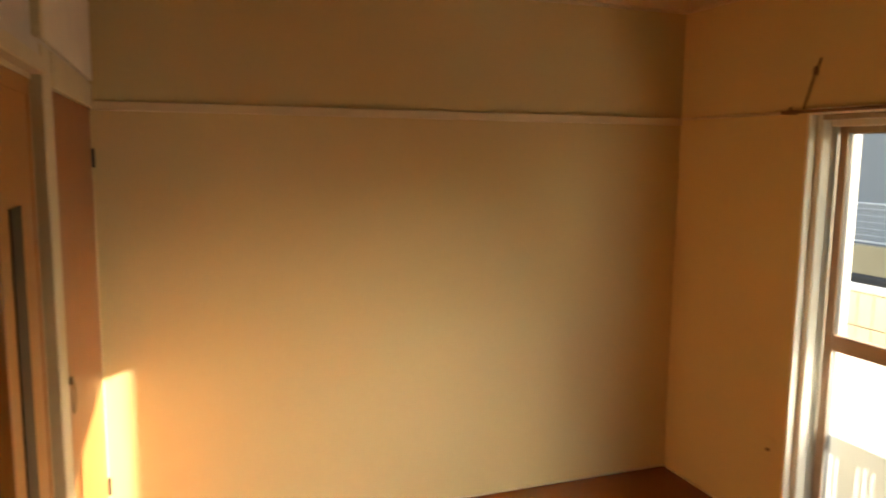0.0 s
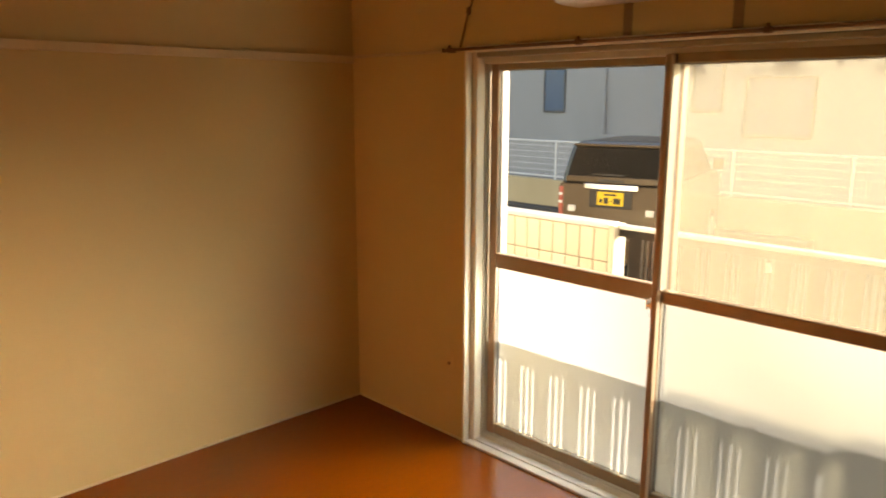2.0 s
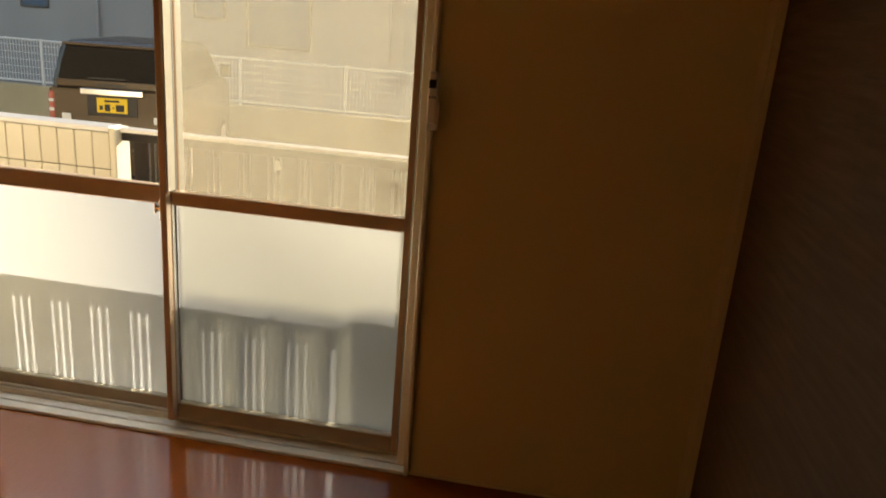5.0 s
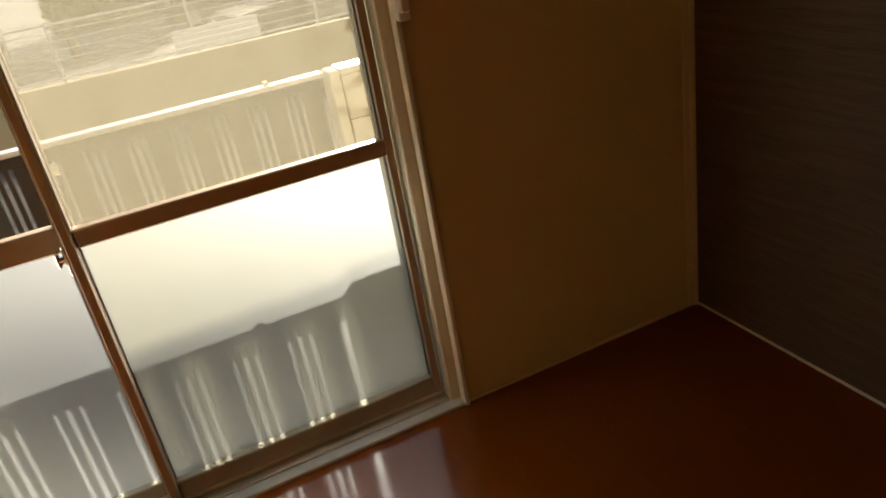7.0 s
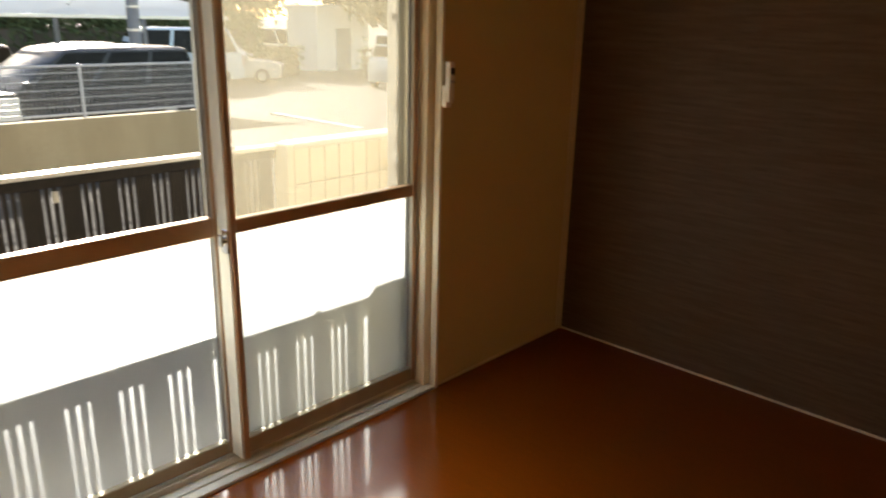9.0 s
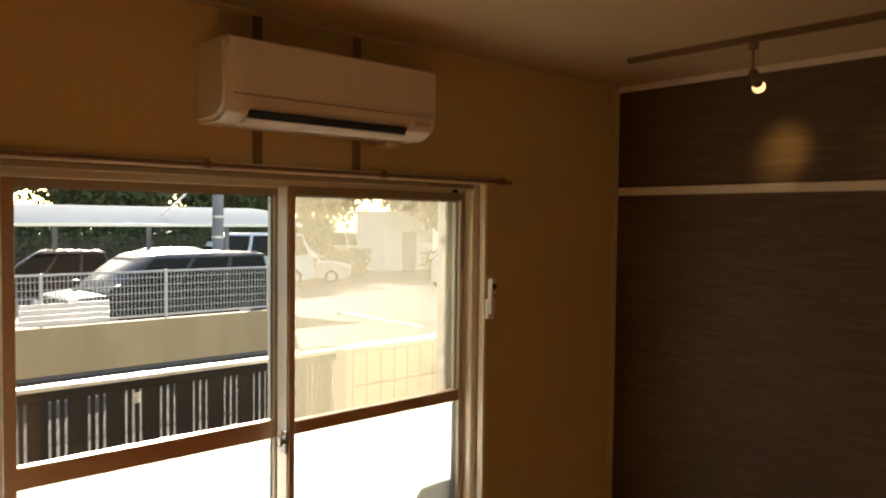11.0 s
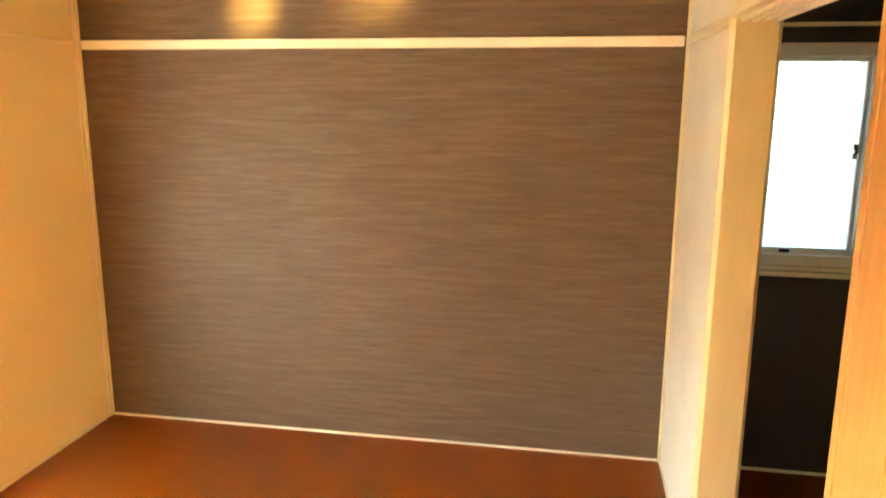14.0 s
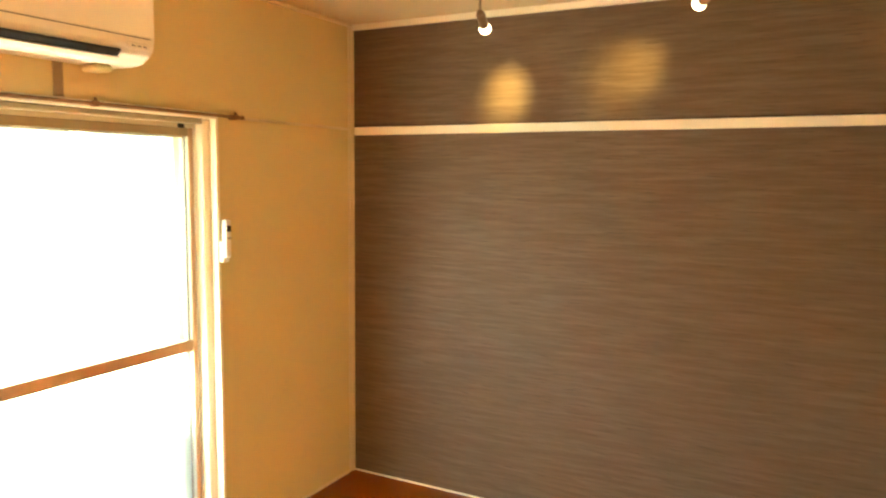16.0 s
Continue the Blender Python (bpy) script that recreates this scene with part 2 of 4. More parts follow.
BEIGE_CONCRETE = concrete("beige_concrete", (0.46, 0.38, 0.24), (0.34, 0.27, 0.16))
STUCCO = concrete("grey_stucco", (0.25, 0.252, 0.255), (0.195, 0.197, 0.205), 0.6)
OWN_STUCCO = concrete("tan_stucco", (0.40, 0.36, 0.29), (0.32, 0.28, 0.22))
REVEAL = concrete("white_painted_render", (0.74, 0.73, 0.69), (0.66, 0.65, 0.60))
# Pale tone for the added slab that bounces light into the window.
BOUNCE_SLAB = concrete("pale_bounce_slab", (0.66, 0.64, 0.58), (0.56, 0.54, 0.48))
BLOCK = Mat("cream_block", (0.78, 0.74, 0.60), 0.85, spec=0.3)
BLOCK.vary(BLOCK.noise(4, (1, 1, 0.5)), (0.68, 0.63, 0.49), 0.6)
BLOCK.pieces(0.3, (0.64, 0.59, 0.45))
BLOCK.bump(BLOCK.noise(90), 0.3, 0.002)
BLOCK = BLOCK.m
MORTAR = concrete("mortar", (0.34, 0.30, 0.22), (0.26, 0.22, 0.16), 6)
BOARD = plain("black_brown_board", (0.010, 0.008, 0.007), 0.5, scale=12, amount=0.5, wear=(0.022, 0.018, 0.015), spec=0.25)
CAP = plain("silver_cap", (0.72, 0.71, 0.68), 0.3, 0.6, amount=0.2)
WIRE = plain("white_coated_wire", (0.55, 0.56, 0.56), 0.45)
PIPE = plain("grey_pipe", (0.22, 0.23, 0.25), 0.5)
DARK_FRAME = plain("dark_window_frame", (0.03, 0.032, 0.036), 0.5)
BLUE_GLASS = plain("dark_window_glass", (0.03, 0.075, 0.14), 0.12, 0.0, spec=0.2, amount=0.1)
TYRE = plain("tyre_rubber", (0.018, 0.018, 0.018), 0.8)
RIM = plain("wheel_rim", (0.45, 0.45, 0.46), 0.35, 0.7)
CAR_GLASS = plain("car_glass", (0.004, 0.004, 0.004), 0.05, spec=0.22, amount=0.1)
RED_LAMP = plain("red_lamp", (0.42, 0.11, 0.08), 0.2)
CLEAR_LAMP = plain("clear_lamp", (0.7, 0.7, 0.68), 0.15)
PLATE = plain("yellow_plate", (0.75, 0.52, 0.02), 0.4, amount=0.1)
PLATE_INK = plain("black_ink", (0.02, 0.02, 0.015), 0.6)
ROOF_SHEET = plain("white_roof_sheet", (0.75, 0.75, 0.73), 0.4, amount=0.2)
BARK = concrete("bark", (0.16, 0.12, 0.085), (0.08, 0.06, 0.045), 6, (1, 1, 0.2))


def leaf_material(name, a, b):
    m = Mat(name, a, 0.6, spec=0.3)
    geo = m.n("NewGeometry")
    m.vary(geo.outputs["Random Per Island"], b, 1.0)
    m.b.inputs["Transmission Weight"].default_value = 0.0
    return m.m


LEAF = leaf_material("leaf_green", (0.05, 0.085, 0.025), (0.11, 0.13, 0.045))
DRY_LEAF = leaf_material("leaf_olive", (0.12, 0.115, 0.045), (0.19, 0.16, 0.075))


# ------------------------------------------------------------------ mesh helpers
def box(bm, lo, hi, bevel=0.0, seg=1):
    """An upright block from lo to hi, with its edges broken."""
    made = bmesh.ops.create_cube(bm, size=1)["verts"]
    for v in made:
        v.co = Vector([(lo[i] + hi[i]) / 2 + v.co[i] * (hi[i] - lo[i]) for i in range(3)])
    if bevel:
        edges = list({e for v in made for e in v.link_edges})
        bmesh.ops.bevel(bm, geom=edges, offset=bevel, segments=seg, affect="EDGES", profile=0.5)


def rod(bm, a, b, r, sides=10, r2=None):
    """A round bar from a to b."""
    a, b = Vector(a), Vector(b)
    m = Matrix.Translation((a + b) / 2) @ (b - a).to_track_quat("Z", "Y").to_matrix().to_4x4()
    bmesh.ops.create_cone(bm, cap_ends=True, segments=sides, radius1=r, radius2=r if r2 is None else r2, depth=(b - a).length, matrix=m)


def prism(bm, outline, axis, lo, hi):
    """Extrudes a closed outline of 2D points along an axis ('x' or 'y')."""
    def put(p, s):
        return (s, p[0], p[1]) if axis == "x" else (p[0], s, p[1])
    one = [bm.verts.new(put(p, lo)) for p in outline]
    two = [bm.verts.new(put(p, hi)) for p in outline]
    n = len(outline)
    bm.faces.new(one)
    bm.faces.new(list(reversed(two)))
    for i in range(n):
        bm.faces.new((one[i], two[i], two[(i + 1) % n], one[(i + 1) % n]))
    bmesh.ops.recalc_face_normals(bm, faces=bm.faces)


def mesh_of(bm, name, material, smooth=False):
    me = bpy.data.meshes.new(name)
    bmesh.ops.recalc_face_normals(bm, faces=bm.faces)
    bm.to_mesh(me)
    bm.free()
    me.materials.append(material)
    if smooth:
        for p in me.polygons:
            p.use_smooth = True
        me.set_sharp_from_angle(angle=radians(40))
    return me


def part(name, bm, material, parent, label="", smooth=False):
    ob = new(name, mesh_of(bm, name, material, smooth))
    ob.parent = parent
    if label:
        tagged(ob, label)
    return ob


def thing(name, label, category, group="", at=(0, 0, 0), kind=""):
    ob = new(name)
    ob.location = at
    ob.empty_display_size = 0.1
    return tagged(ob, label, category, group, kind)


def blocks(*spans, bevel=0.0):
    bm = bmesh.new()
    for lo, hi in spans:
        box(bm, lo, hi, bevel)
    return bm


def structure(name, bm, material, label="", category=""):
    ob = new(name, mesh_of(bm, name, material))
    return tagged(ob, label, category, kind="structure")


def pane(name, lo, hi, material, parent, label=""):
    """A single sheet of glass in an x-z plane (or y-z plane where x is one value)."""
    bm = bmesh.new()
    (x0, y0, z0), (x1, y1, z1) = lo, hi
    pts = ((x1, y1, z0), (x1, y1, z1), (x0, y0, z1), (x0, y0, z0))
    bm.faces.new([bm.verts.new(p) for p in pts])
    me = bpy.data.meshes.new(name)
    bm.to_mesh(me)
    bm.free()
    me.materials.append(material)
    ob = new(name, me)
    ob.parent = parent
    if label:
        tagged(ob, label)
    return ob


# ------------------------------------------------------------------ room shell
W, D, C, RAIL = 3.587, 2.65, 2.31, 1.80
WX0, WX1, WTOP = 0.808, 2.634, 1.785      # window opening
OX0, OX1, OTOP = 1.14, 2.745, 1.79       # sliding-door opening
KY = -4.6                                # far side of the kitchen

structure("floor", blocks(((-0.1, -D - 0.02, -0.12), (W + 0.1, 0.0, 0.0))), FLOOR, "glossy reddish-brown varnished wood floor", "floor")
structure("floor_kitchen", blocks(((-0.1, KY - 0.1, -0.12), (W + 0.1, -D - 0.02, -0.004))), FLOOR, "reddish-brown varnished floor of the next room", "floor")
structure("ceiling", blocks(((-0.1, KY - 0.1, C), (W + 0.1, 0.0, C + 0.12))), CEILING, "cream papered ceiling", "ceiling")
structure("wall_west", blocks(((-0.12, KY - 0.1, 0), (0, 0.0, C))), WALLPAPER, "plain cream papered wall", "wall")
KW = (-3.36, -2.86, 0.905, 1.775)        # kitchen window: y from, to, z from, to
structure("wall_east", blocks(((W, -D, 0), (W + 0.14, 0.0, C))), ACCENT, "dark brown wall with streaked cloth-look paper", "wall")
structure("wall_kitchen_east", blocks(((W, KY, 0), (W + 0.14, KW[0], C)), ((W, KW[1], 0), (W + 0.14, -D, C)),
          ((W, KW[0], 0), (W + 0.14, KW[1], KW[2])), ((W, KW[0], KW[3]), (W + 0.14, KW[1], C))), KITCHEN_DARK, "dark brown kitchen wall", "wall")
structure("wall_kitchen_south", blocks(((0, KY - 0.1, 0), (W, KY, C))), WALLPAPER, "cream wall of the next room", "wall")
structure("wall_north", blocks(((-0.12, 0, -0.7), (WX0, 0.17, 2.9)), ((WX1, 0, -0.7), (W + 0.14, 0.17, 2.9)),
          ((WX0, 0, WTOP), (WX1, 0.17, 2.9)), ((WX0, 0.0, -0.7), (WX1, 0.17, -0.03))), WALLPAPER, "cream papered window wall", "wall")
structure("wall_outside", blocks(((-6, 0.172, -0.75), (0.755, 0.30, 6)), ((2.655, 0.172, -0.75), (9, 0.30, 6)),
          ((0.755, 0.172, 2.0), (2.655, 0.30, 6)), ((0.755, 0.172, -0.75), (2.655, 0.30, -0.03))),
          OWN_STUCCO, "tan stucco outer wall", "wall")
structure("trim_reveal", blocks(((0.757, 0.173, -0.028), (0.776, 0.303, WTOP)), ((2.636, 0.173, -0.028), (2.653, 0.303, WTOP)),
          ((0.757, 0.173, WTOP), (2.653, 0.345, 1.998)), bevel=0.003), REVEAL, "white painted outer window reveal", "reveal")
# Paler copy of the wallpaper: daylight from the window put into the colour.
DAYLIT_PAPER = plain("daylit_wallpaper", (0.74, 0.655, 0.53), 0.8, scale=3, amount=0.3, spec=0.2)
structure("wall_south", blocks(((OX1 + 0.05, -D - 0.13, 0), (W, -D, C)), ((OX0 - 0.22, -D - 0.13, OTOP + 0.04), (OX1 + 0.05, -D, C)),
          ((0, -D - 0.13, 1.86), (OX0 - 0.22, -D, C)), ((OX0 - 0.15, -D - 0.13, 0), (OX0 - 0.02, -D - 0.006, OTOP + 0.04))), DAYLIT_PAPER,
          "cream papered wall with the sliding-door opening", "wall")
structure("closet_back", blocks(((0, -D - 0.75, 0), (OX0 - 0.10, -D - 0.72, 1.86))), WALLPAPER, "plain closet back", "wall")

# trims: picture rail on all walls, ceiling moulding, corner beads, thin base strip
structure("trim_rail_west", blocks(((0, -D, RAIL - 0.037), (0.018, -0.004, RAIL)), bevel=0.003), TRIM, "cream wooden picture rail", "rail")
structure("trim_rail_east", blocks(((W - 0.018, -D + 0.02, RAIL - 0.036), (W, -0.02, RAIL + 0.004)), bevel=0.003), PALE_TRIM, "pale picture rail across the dark wall", "rail")
structure("trim_rail_north", blocks(((0.019, -0.014, RAIL - 0.012), (0.70, 0, RAIL)), ((2.76, -0.014, RAIL - 0.012), (W - 0.04, 0, RAIL)), bevel=0.002), TRIM, "slim cream picture rail", "rail")
structure("trim_rail_south", blocks(((OX1 + 0.056, -D, RAIL - 0.034), (W - 0.02, -D + 0.014, RAIL)), bevel=0.003), TRIM, "cream wooden picture rail", "rail")
structure("trim_ceiling_east", blocks(((W - 0.020, -D, C - 0.027), (W, 0, C)), bevel=0.002), PALE_TRIM, "pale ceiling moulding", "moulding")
structure("trim_ceiling_north", blocks(((0, -0.018, C - 0.014), (W - 0.024, 0, C)), bevel=0.002), TRIM, "cream ceiling moulding", "moulding")
structure("trim_ceiling_west", blocks(((0, -D, C - 0.014), (0.018, -0.02, C)), bevel=0.002), TRIM, "cream ceiling moulding", "moulding")
structure("trim_ceiling_south", blocks(((0.02, -D, C - 0.014), (W - 0.024, -D + 0.018, C)), bevel=0.002), TRIM, "cream ceiling moulding", "moulding")
structure("trim_corner", blocks(((W - 0.020, -0.012, 0), (W - 0.002, 0, C - 0.014)), ((W - 0.045, -0.006, 0), (W - 0.022, 0, C - 0.014)),
          ((W - 0.020, -D, 0), (W - 0.002, -D + 0.012, C - 0.014)), bevel=0.0015), TRIM, "cream corner beads beside the dark wall", "moulding")
structure("baseboard", blocks(((W - 0.006, -D + 0.013, 0), (W, -0.013, 0.009)), ((W - 0.006, KY, -0.004), (W, -D - 0.14, 0.010)), bevel=0.001), PALE_TRIM, "thin pale strip along the foot of the wall", "baseboard")
structure("trim_skirting", blocks(((WX1 + 0.007, -0.007, 0), (W - 0.05, 0, 0.012)), ((0.0, -0.006, 0), (WX0 - 0.012, 0, 0.010)),
          ((OX1 + 0.06, -D, 0), (W - 0.022, -D + 0.007, 0.012)), ((0.0, -D + 0.01, 0), (0.006, -0.008, 0.010)), bevel=0.001), TRIM, "thin cream skirting strip", "baseboard")

# ------------------------------------------------------------------ window
window = thing("window_1", "sliding terrace window with bronze sashes and frosted lower panes", "window", kind="structure")
part("casing", blocks(((WX0 - 0.010, -0.020, 0), (WX0 + 0.004, 0.016, WTOP - 0.002)), bevel=0.003), CASING, window, "cream painted wooden casing")
part("casing", blocks(((WX1 - 0.011, -0.020, 0), (WX1 + 0.005, 0.016, WTOP - 0.002)), bevel=0.003), CASING, window, "cream painted wooden casing")
part("head_casing", blocks(((WX0 - 0.010, -0.020, WTOP - 0.002), (WX1 + 0.005, 0.016, WTOP + 0.022)), bevel=0.003), CASING, window, "cream painted wooden casing")
part("inner_casing", blocks(((WX0 - 0.002, 0.021, 0.010), (WX0 + 0.029, 0.074, WTOP - 0.003)), bevel=0.004), CASING, window)
part("inner_casing", blocks(((WX1 - 0.044, 0.021, 0.010), (WX1 + 0.002, 0.074, WTOP - 0.003)), bevel=0.004), CASING, window)
part("inner_head", blocks(((WX0 + 0.030, 0.014, 1.762), (WX1 - 0.045, 0.060, WTOP - 0.003)), bevel=0.003), BRONZE_SHADED, window)
part("sill", blocks(((WX0 - 0.008, -0.014, -0.028), (WX1 + 0.004, 0.030, 0.012)), ((WX0 - 0.008, 0.030, -0.028), (WX1 + 0.004, 0.062, 0.016)), bevel=0.003), SILL, window, "worn pale sill board flush with the floor")
frame_bm = blocks(((WX0 - 0.002, 0.076, 0.0), (WX0 + 0.022, 0.170, WTOP - 0.004)), ((WX1 - 0.030, 0.076, 0.0), (WX1 - 0.002, 0.171, WTOP - 0.004)),
                  ((WX0 + 0.022, 0.064, 1.738), (WX1 - 0.030, 0.170, WTOP - 0.004)), ((WX0 + 0.022, 0.064, -0.028), (WX1 - 0.030, 0.170, 0.012)), bevel=0.002)
for y in (0.078, 0.099, 0.150):  # fins of the sliding tracks
    box(frame_bm, (WX0 + 0.022, y, 0.02), (WX0 + 0.032, y + 0.004, 1.738))
    box(frame_bm, (WX1 - 0.040, y, 0.02), (WX1 - 0.030, y + 0.004, 1.738))
    box(frame_bm, (WX0 + 0.022, y, 0.012), (WX1 - 0.030, y + 0.004, 0.034))
part("window_frame", frame_bm, ALU, window, "dull aluminium track frame")


def sash(x0, x1, front, back, gy, zm, zb, left, right, parent, label):
    """One sliding sash: aluminium core, bronze faces, clear upper and frosted lower pane."""
    z0, z1, zt = 0.036, 1.745, 1.712
    face = front + 0.006
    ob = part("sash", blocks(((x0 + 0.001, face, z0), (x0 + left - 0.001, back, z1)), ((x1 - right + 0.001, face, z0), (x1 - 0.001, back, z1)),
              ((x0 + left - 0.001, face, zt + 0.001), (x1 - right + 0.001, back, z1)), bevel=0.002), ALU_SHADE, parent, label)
    for a, c in ((x0, x0 + left), (x1 - right, x1)):
        part("stile_face", blocks(((a, front, z0), (c, face - 0.0005, z1)), bevel=0.002), BRONZE, ob, "bronze stile face")
    part("top_rail", blocks(((x0 + left + 0.0005, front + 0.001, zt), (x1 - right - 0.0005, face - 0.0005, z1)), bevel=0.002), BRONZE_SHADED, ob)
    part("bottom_rail", blocks(((x0 + left, front + 0.002, z0), (x1 - right, back - 0.002, zb)), bevel=0.004), BRONZE_SHADED, ob, "bronze bottom rail, greyed as in shade")
    part("middle_rail", blocks(((x0 + left, front + 0.001, zm[0]), (x1 - right, back - 0.004, zm[1])), bevel=0.004), BRONZE, ob)
    part("gasket", blocks(((x0 + left - 0.001, gy - 0.006, zb), (x0 + left + 0.004, gy + 0.004, zt)), ((x1 - right - 0.004, gy - 0.006, zb), (x1 - right + 0.001, gy + 0.004, zt)),
         ((x0 + left, gy - 0.006, zt - 0.004), (x1 - right, gy + 0.004, zt + 0.001))), GREY_PLASTIC, ob)
    pane("upper_pane", (x0 + left, gy, zm[1] - 0.01), (x1 - right, gy, zt), GLASS, ob, "clear glass pane")
    pane("lower_pane", (x0 + left, gy, zb - 0.01), (x1 - right, gy, zm[0] + 0.01), FROSTED, ob, "frosted glass pane")
    return ob


right_sash = sash(1.712, 2.578, 0.058, 0.098, 0.088, (0.855, 0.904), 0.098, 0.026, 0.022, window, "bronze aluminium inner sash")
left_sash = sash(WX0 + 0.033, 1.742, 0.104, 0.146, 0.131, (0.842, 0.909), 0.086, 0.044, 0.042, window, "bronze aluminium outer sash")
part("interlock", blocks(((1.7135, 0.026, 0.040), (1.7365, 0.0575, 1.742)), bevel=0.003), BRONZE, right_sash, "narrow brown meeting stile")
part("interlock_web", blocks(((1.7085, 0.036, 0.040), (1.7120, 0.102, 1.742)), ((1.7375, 0.036, 0.908), (1.7415, 0.086, 1.708))), ALU, right_sash, "pale aluminium side of the meeting stile")
lock_bm = blocks(((1.704, 0.034, 0.800), (1.712, 0.070, 0.880)), bevel=0.003)
rod(lock_bm, (1.706, 0.046, 0.845), (1.690, 0.046, 0.845), 0.011)
box(lock_bm, (1.684, 0.034, 0.826), (1.694, 0.058, 0.868), 0.004)
part("crescent_lock", lock_bm, CHROME, right_sash, "small chrome crescent lock")
part("top_stop", blocks(((2.505, 0.055, 1.744), (2.535, 0.063, 1.760)), bevel=0.002), BLACK, window, "small dark stop")

screen = thing("insect_screen", "old sun-bleached insect screen behind the inner sash", "insect screen", at=(2.13, 0.161, 0.03))
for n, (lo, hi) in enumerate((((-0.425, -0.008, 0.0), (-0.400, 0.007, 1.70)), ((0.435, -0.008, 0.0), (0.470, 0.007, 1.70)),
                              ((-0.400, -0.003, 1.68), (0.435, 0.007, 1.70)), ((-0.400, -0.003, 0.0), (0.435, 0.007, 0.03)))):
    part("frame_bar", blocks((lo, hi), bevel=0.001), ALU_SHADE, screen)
pane("mesh", (-0.400, 0.002, 0.03), (0.435, 0.002, 1.68), SCREEN, screen, "fine sunlit mesh")

# curtain rail over the window
crail = thing("curtain_rail", "brown curtain rail on small brackets above the window", "curtain rail", at=(1.72, -0.03, 1.795))
cr = blocks(((-1.03, -0.010, -0.006), (1.035, 0.006, 0.006)), bevel=0.002)
part("rail", cr, ROD, crail)
for x in (-1.0, -0.33, 0.36, 1.0):
    b = blocks(((x - 0.012, -0.012, -0.010), (x + 0.012, 0.0295, 0.010)), bevel=0.003)
    rod(b, (x, -0.002, 0.008), (x, -0.002, 0.020), 0.006)
    part("bracket", b, ROD, crail)
for x in (-1.034, 1.039):
    part("end_cap", blocks(((x - 0.006, -0.012, -0.008), (x + 0.006, 0.008, 0.008)), bevel=0.003), ROD, crail)

# ------------------------------------------------------------------ air conditioner
def air_conditioner():
    ob = thing("air_conditioner", "white wall-mounted air conditioner with a dark outlet slot", "air conditioner", at=(1.772, 0, 1.918))
    hw = 0.41
    prof = [(-0.004, 0.0), (-0.130, 0.0), (-0.175, 0.012), (-0.205, 0.040), (-0.212, 0.075), (-0.212, 0.225), (-0.205, 0.242), (-0.190, 0.250), (-0.004, 0.250)]
    bm = bmesh.new()
    prism(bm, prof, "x", -hw, hw)
    ends = [e for e in bm.edges if abs(abs(e.verts[0].co.x) - hw) < 1e-4 and abs(abs(e.verts[1].co.x) - hw) < 1e-4 and min(e.verts[0].co.y, e.verts[1].co.y) < -0.1]
    bmesh.ops.bevel(bm, geom=ends, offset=0.014, segments=3, affect="EDGES")
    part("body", bm, WHITE_PLASTIC, ob, "off-white plastic body", True)
    part("front_panel", blocks(((-hw + 0.012, -0.2165, 0.082), (hw - 0.012, -0.210, 0.242)), bevel=0.003), WHITE_PLASTIC, ob)
    part("panel_seam", blocks(((-hw + 0.03, -0.2145, 0.0775), (hw - 0.03, -0.2105, 0.0812))), GREY_PLASTIC, ob)
    slot = bmesh.new()
    prism(slot, [(-0.180, 0.006), (-0.192, 0.0175), (-0.204, 0.029), (-0.2075, 0.036), (-0.198, 0.036), (-0.175, 0.012)], "x", -hw + 0.085, hw - 0.135)
    part("outlet_slot", slot, BLACK, ob, "black air outlet")
    vane = bmesh.new()
    prism(vane, [(-0.140, -0.006), (-0.176, 0.000), (-0.190, 0.010), (-0.188, 0.015), (-0.174, 0.006), (-0.140, 0.000)], "x", -hw + 0.080, hw - 0.130)
    part("vane", vane, WHITE_PLASTIC, ob)
    part("receiver", blocks(((hw - 0.115, -0.2135, 0.040), (hw - 0.030, -0.2075, 0.066)), bevel=0.004), WHITE_PLASTIC, ob, "small status panel")
    for i in range(3):
        part("mark", blocks(((hw - 0.100 + i * 0.022, -0.2145, 0.050), (hw - 0.088 + i * 0.022, -0.2130, 0.055))), GREY_PLASTIC, ob)
    for x in (-0.196, 0.200):
        for z0, z1 in ((-0.115, 0.0), (0.250, 0.375)):
            b = blocks(((x - 0.017, -0.004, z0), (x - 0.013, 0.0, z1)), ((x + 0.013, -0.004, z0), (x + 0.017, 0.0, z1)), ((x - 0.015, -0.003, z0), (x + 0.015, -0.0005, z1)))
            part("mounting_bar", b, STEEL, ob, "steel hanging bar")
    b = blocks(((0.265, -0.10, -0.024), (0.33, -0.02, 0.0)), bevel=0.008)
    part("pipe_cover", b, JAMB_WOOD, ob, "stained pipe cover underneath")
    return ob


air_conditioner()

# remote control in its holder on the casing
remote = thing("remote_control", "white remote control in a holder on the window casing", "remote control", at=(2.640, -0.020, 1.213))
part("holder", blocks(((-0.016, -0.026, 0.0), (0.018, 0.0, 0.085)), bevel=0.004), WHITE_PLASTIC, remote)
part("handset", blocks(((-0.014, -0.042, 0.02), (0.015, -0.014, 0.172)), bevel=0.005), WHITE_PLASTIC, remote)
part("display", blocks(((-0.010, -0.0445, 0.125), (0.011, -0.0415, 0.150)), bevel=0.001), BLACK, remote, "small black display")
for i in range(3):
    part("button", blocks(((-0.009 + i * 0.008, -0.044, 0.095), (-0.004 + i * 0.008, -0.0415, 0.103))), GREY_PLASTIC, remote)

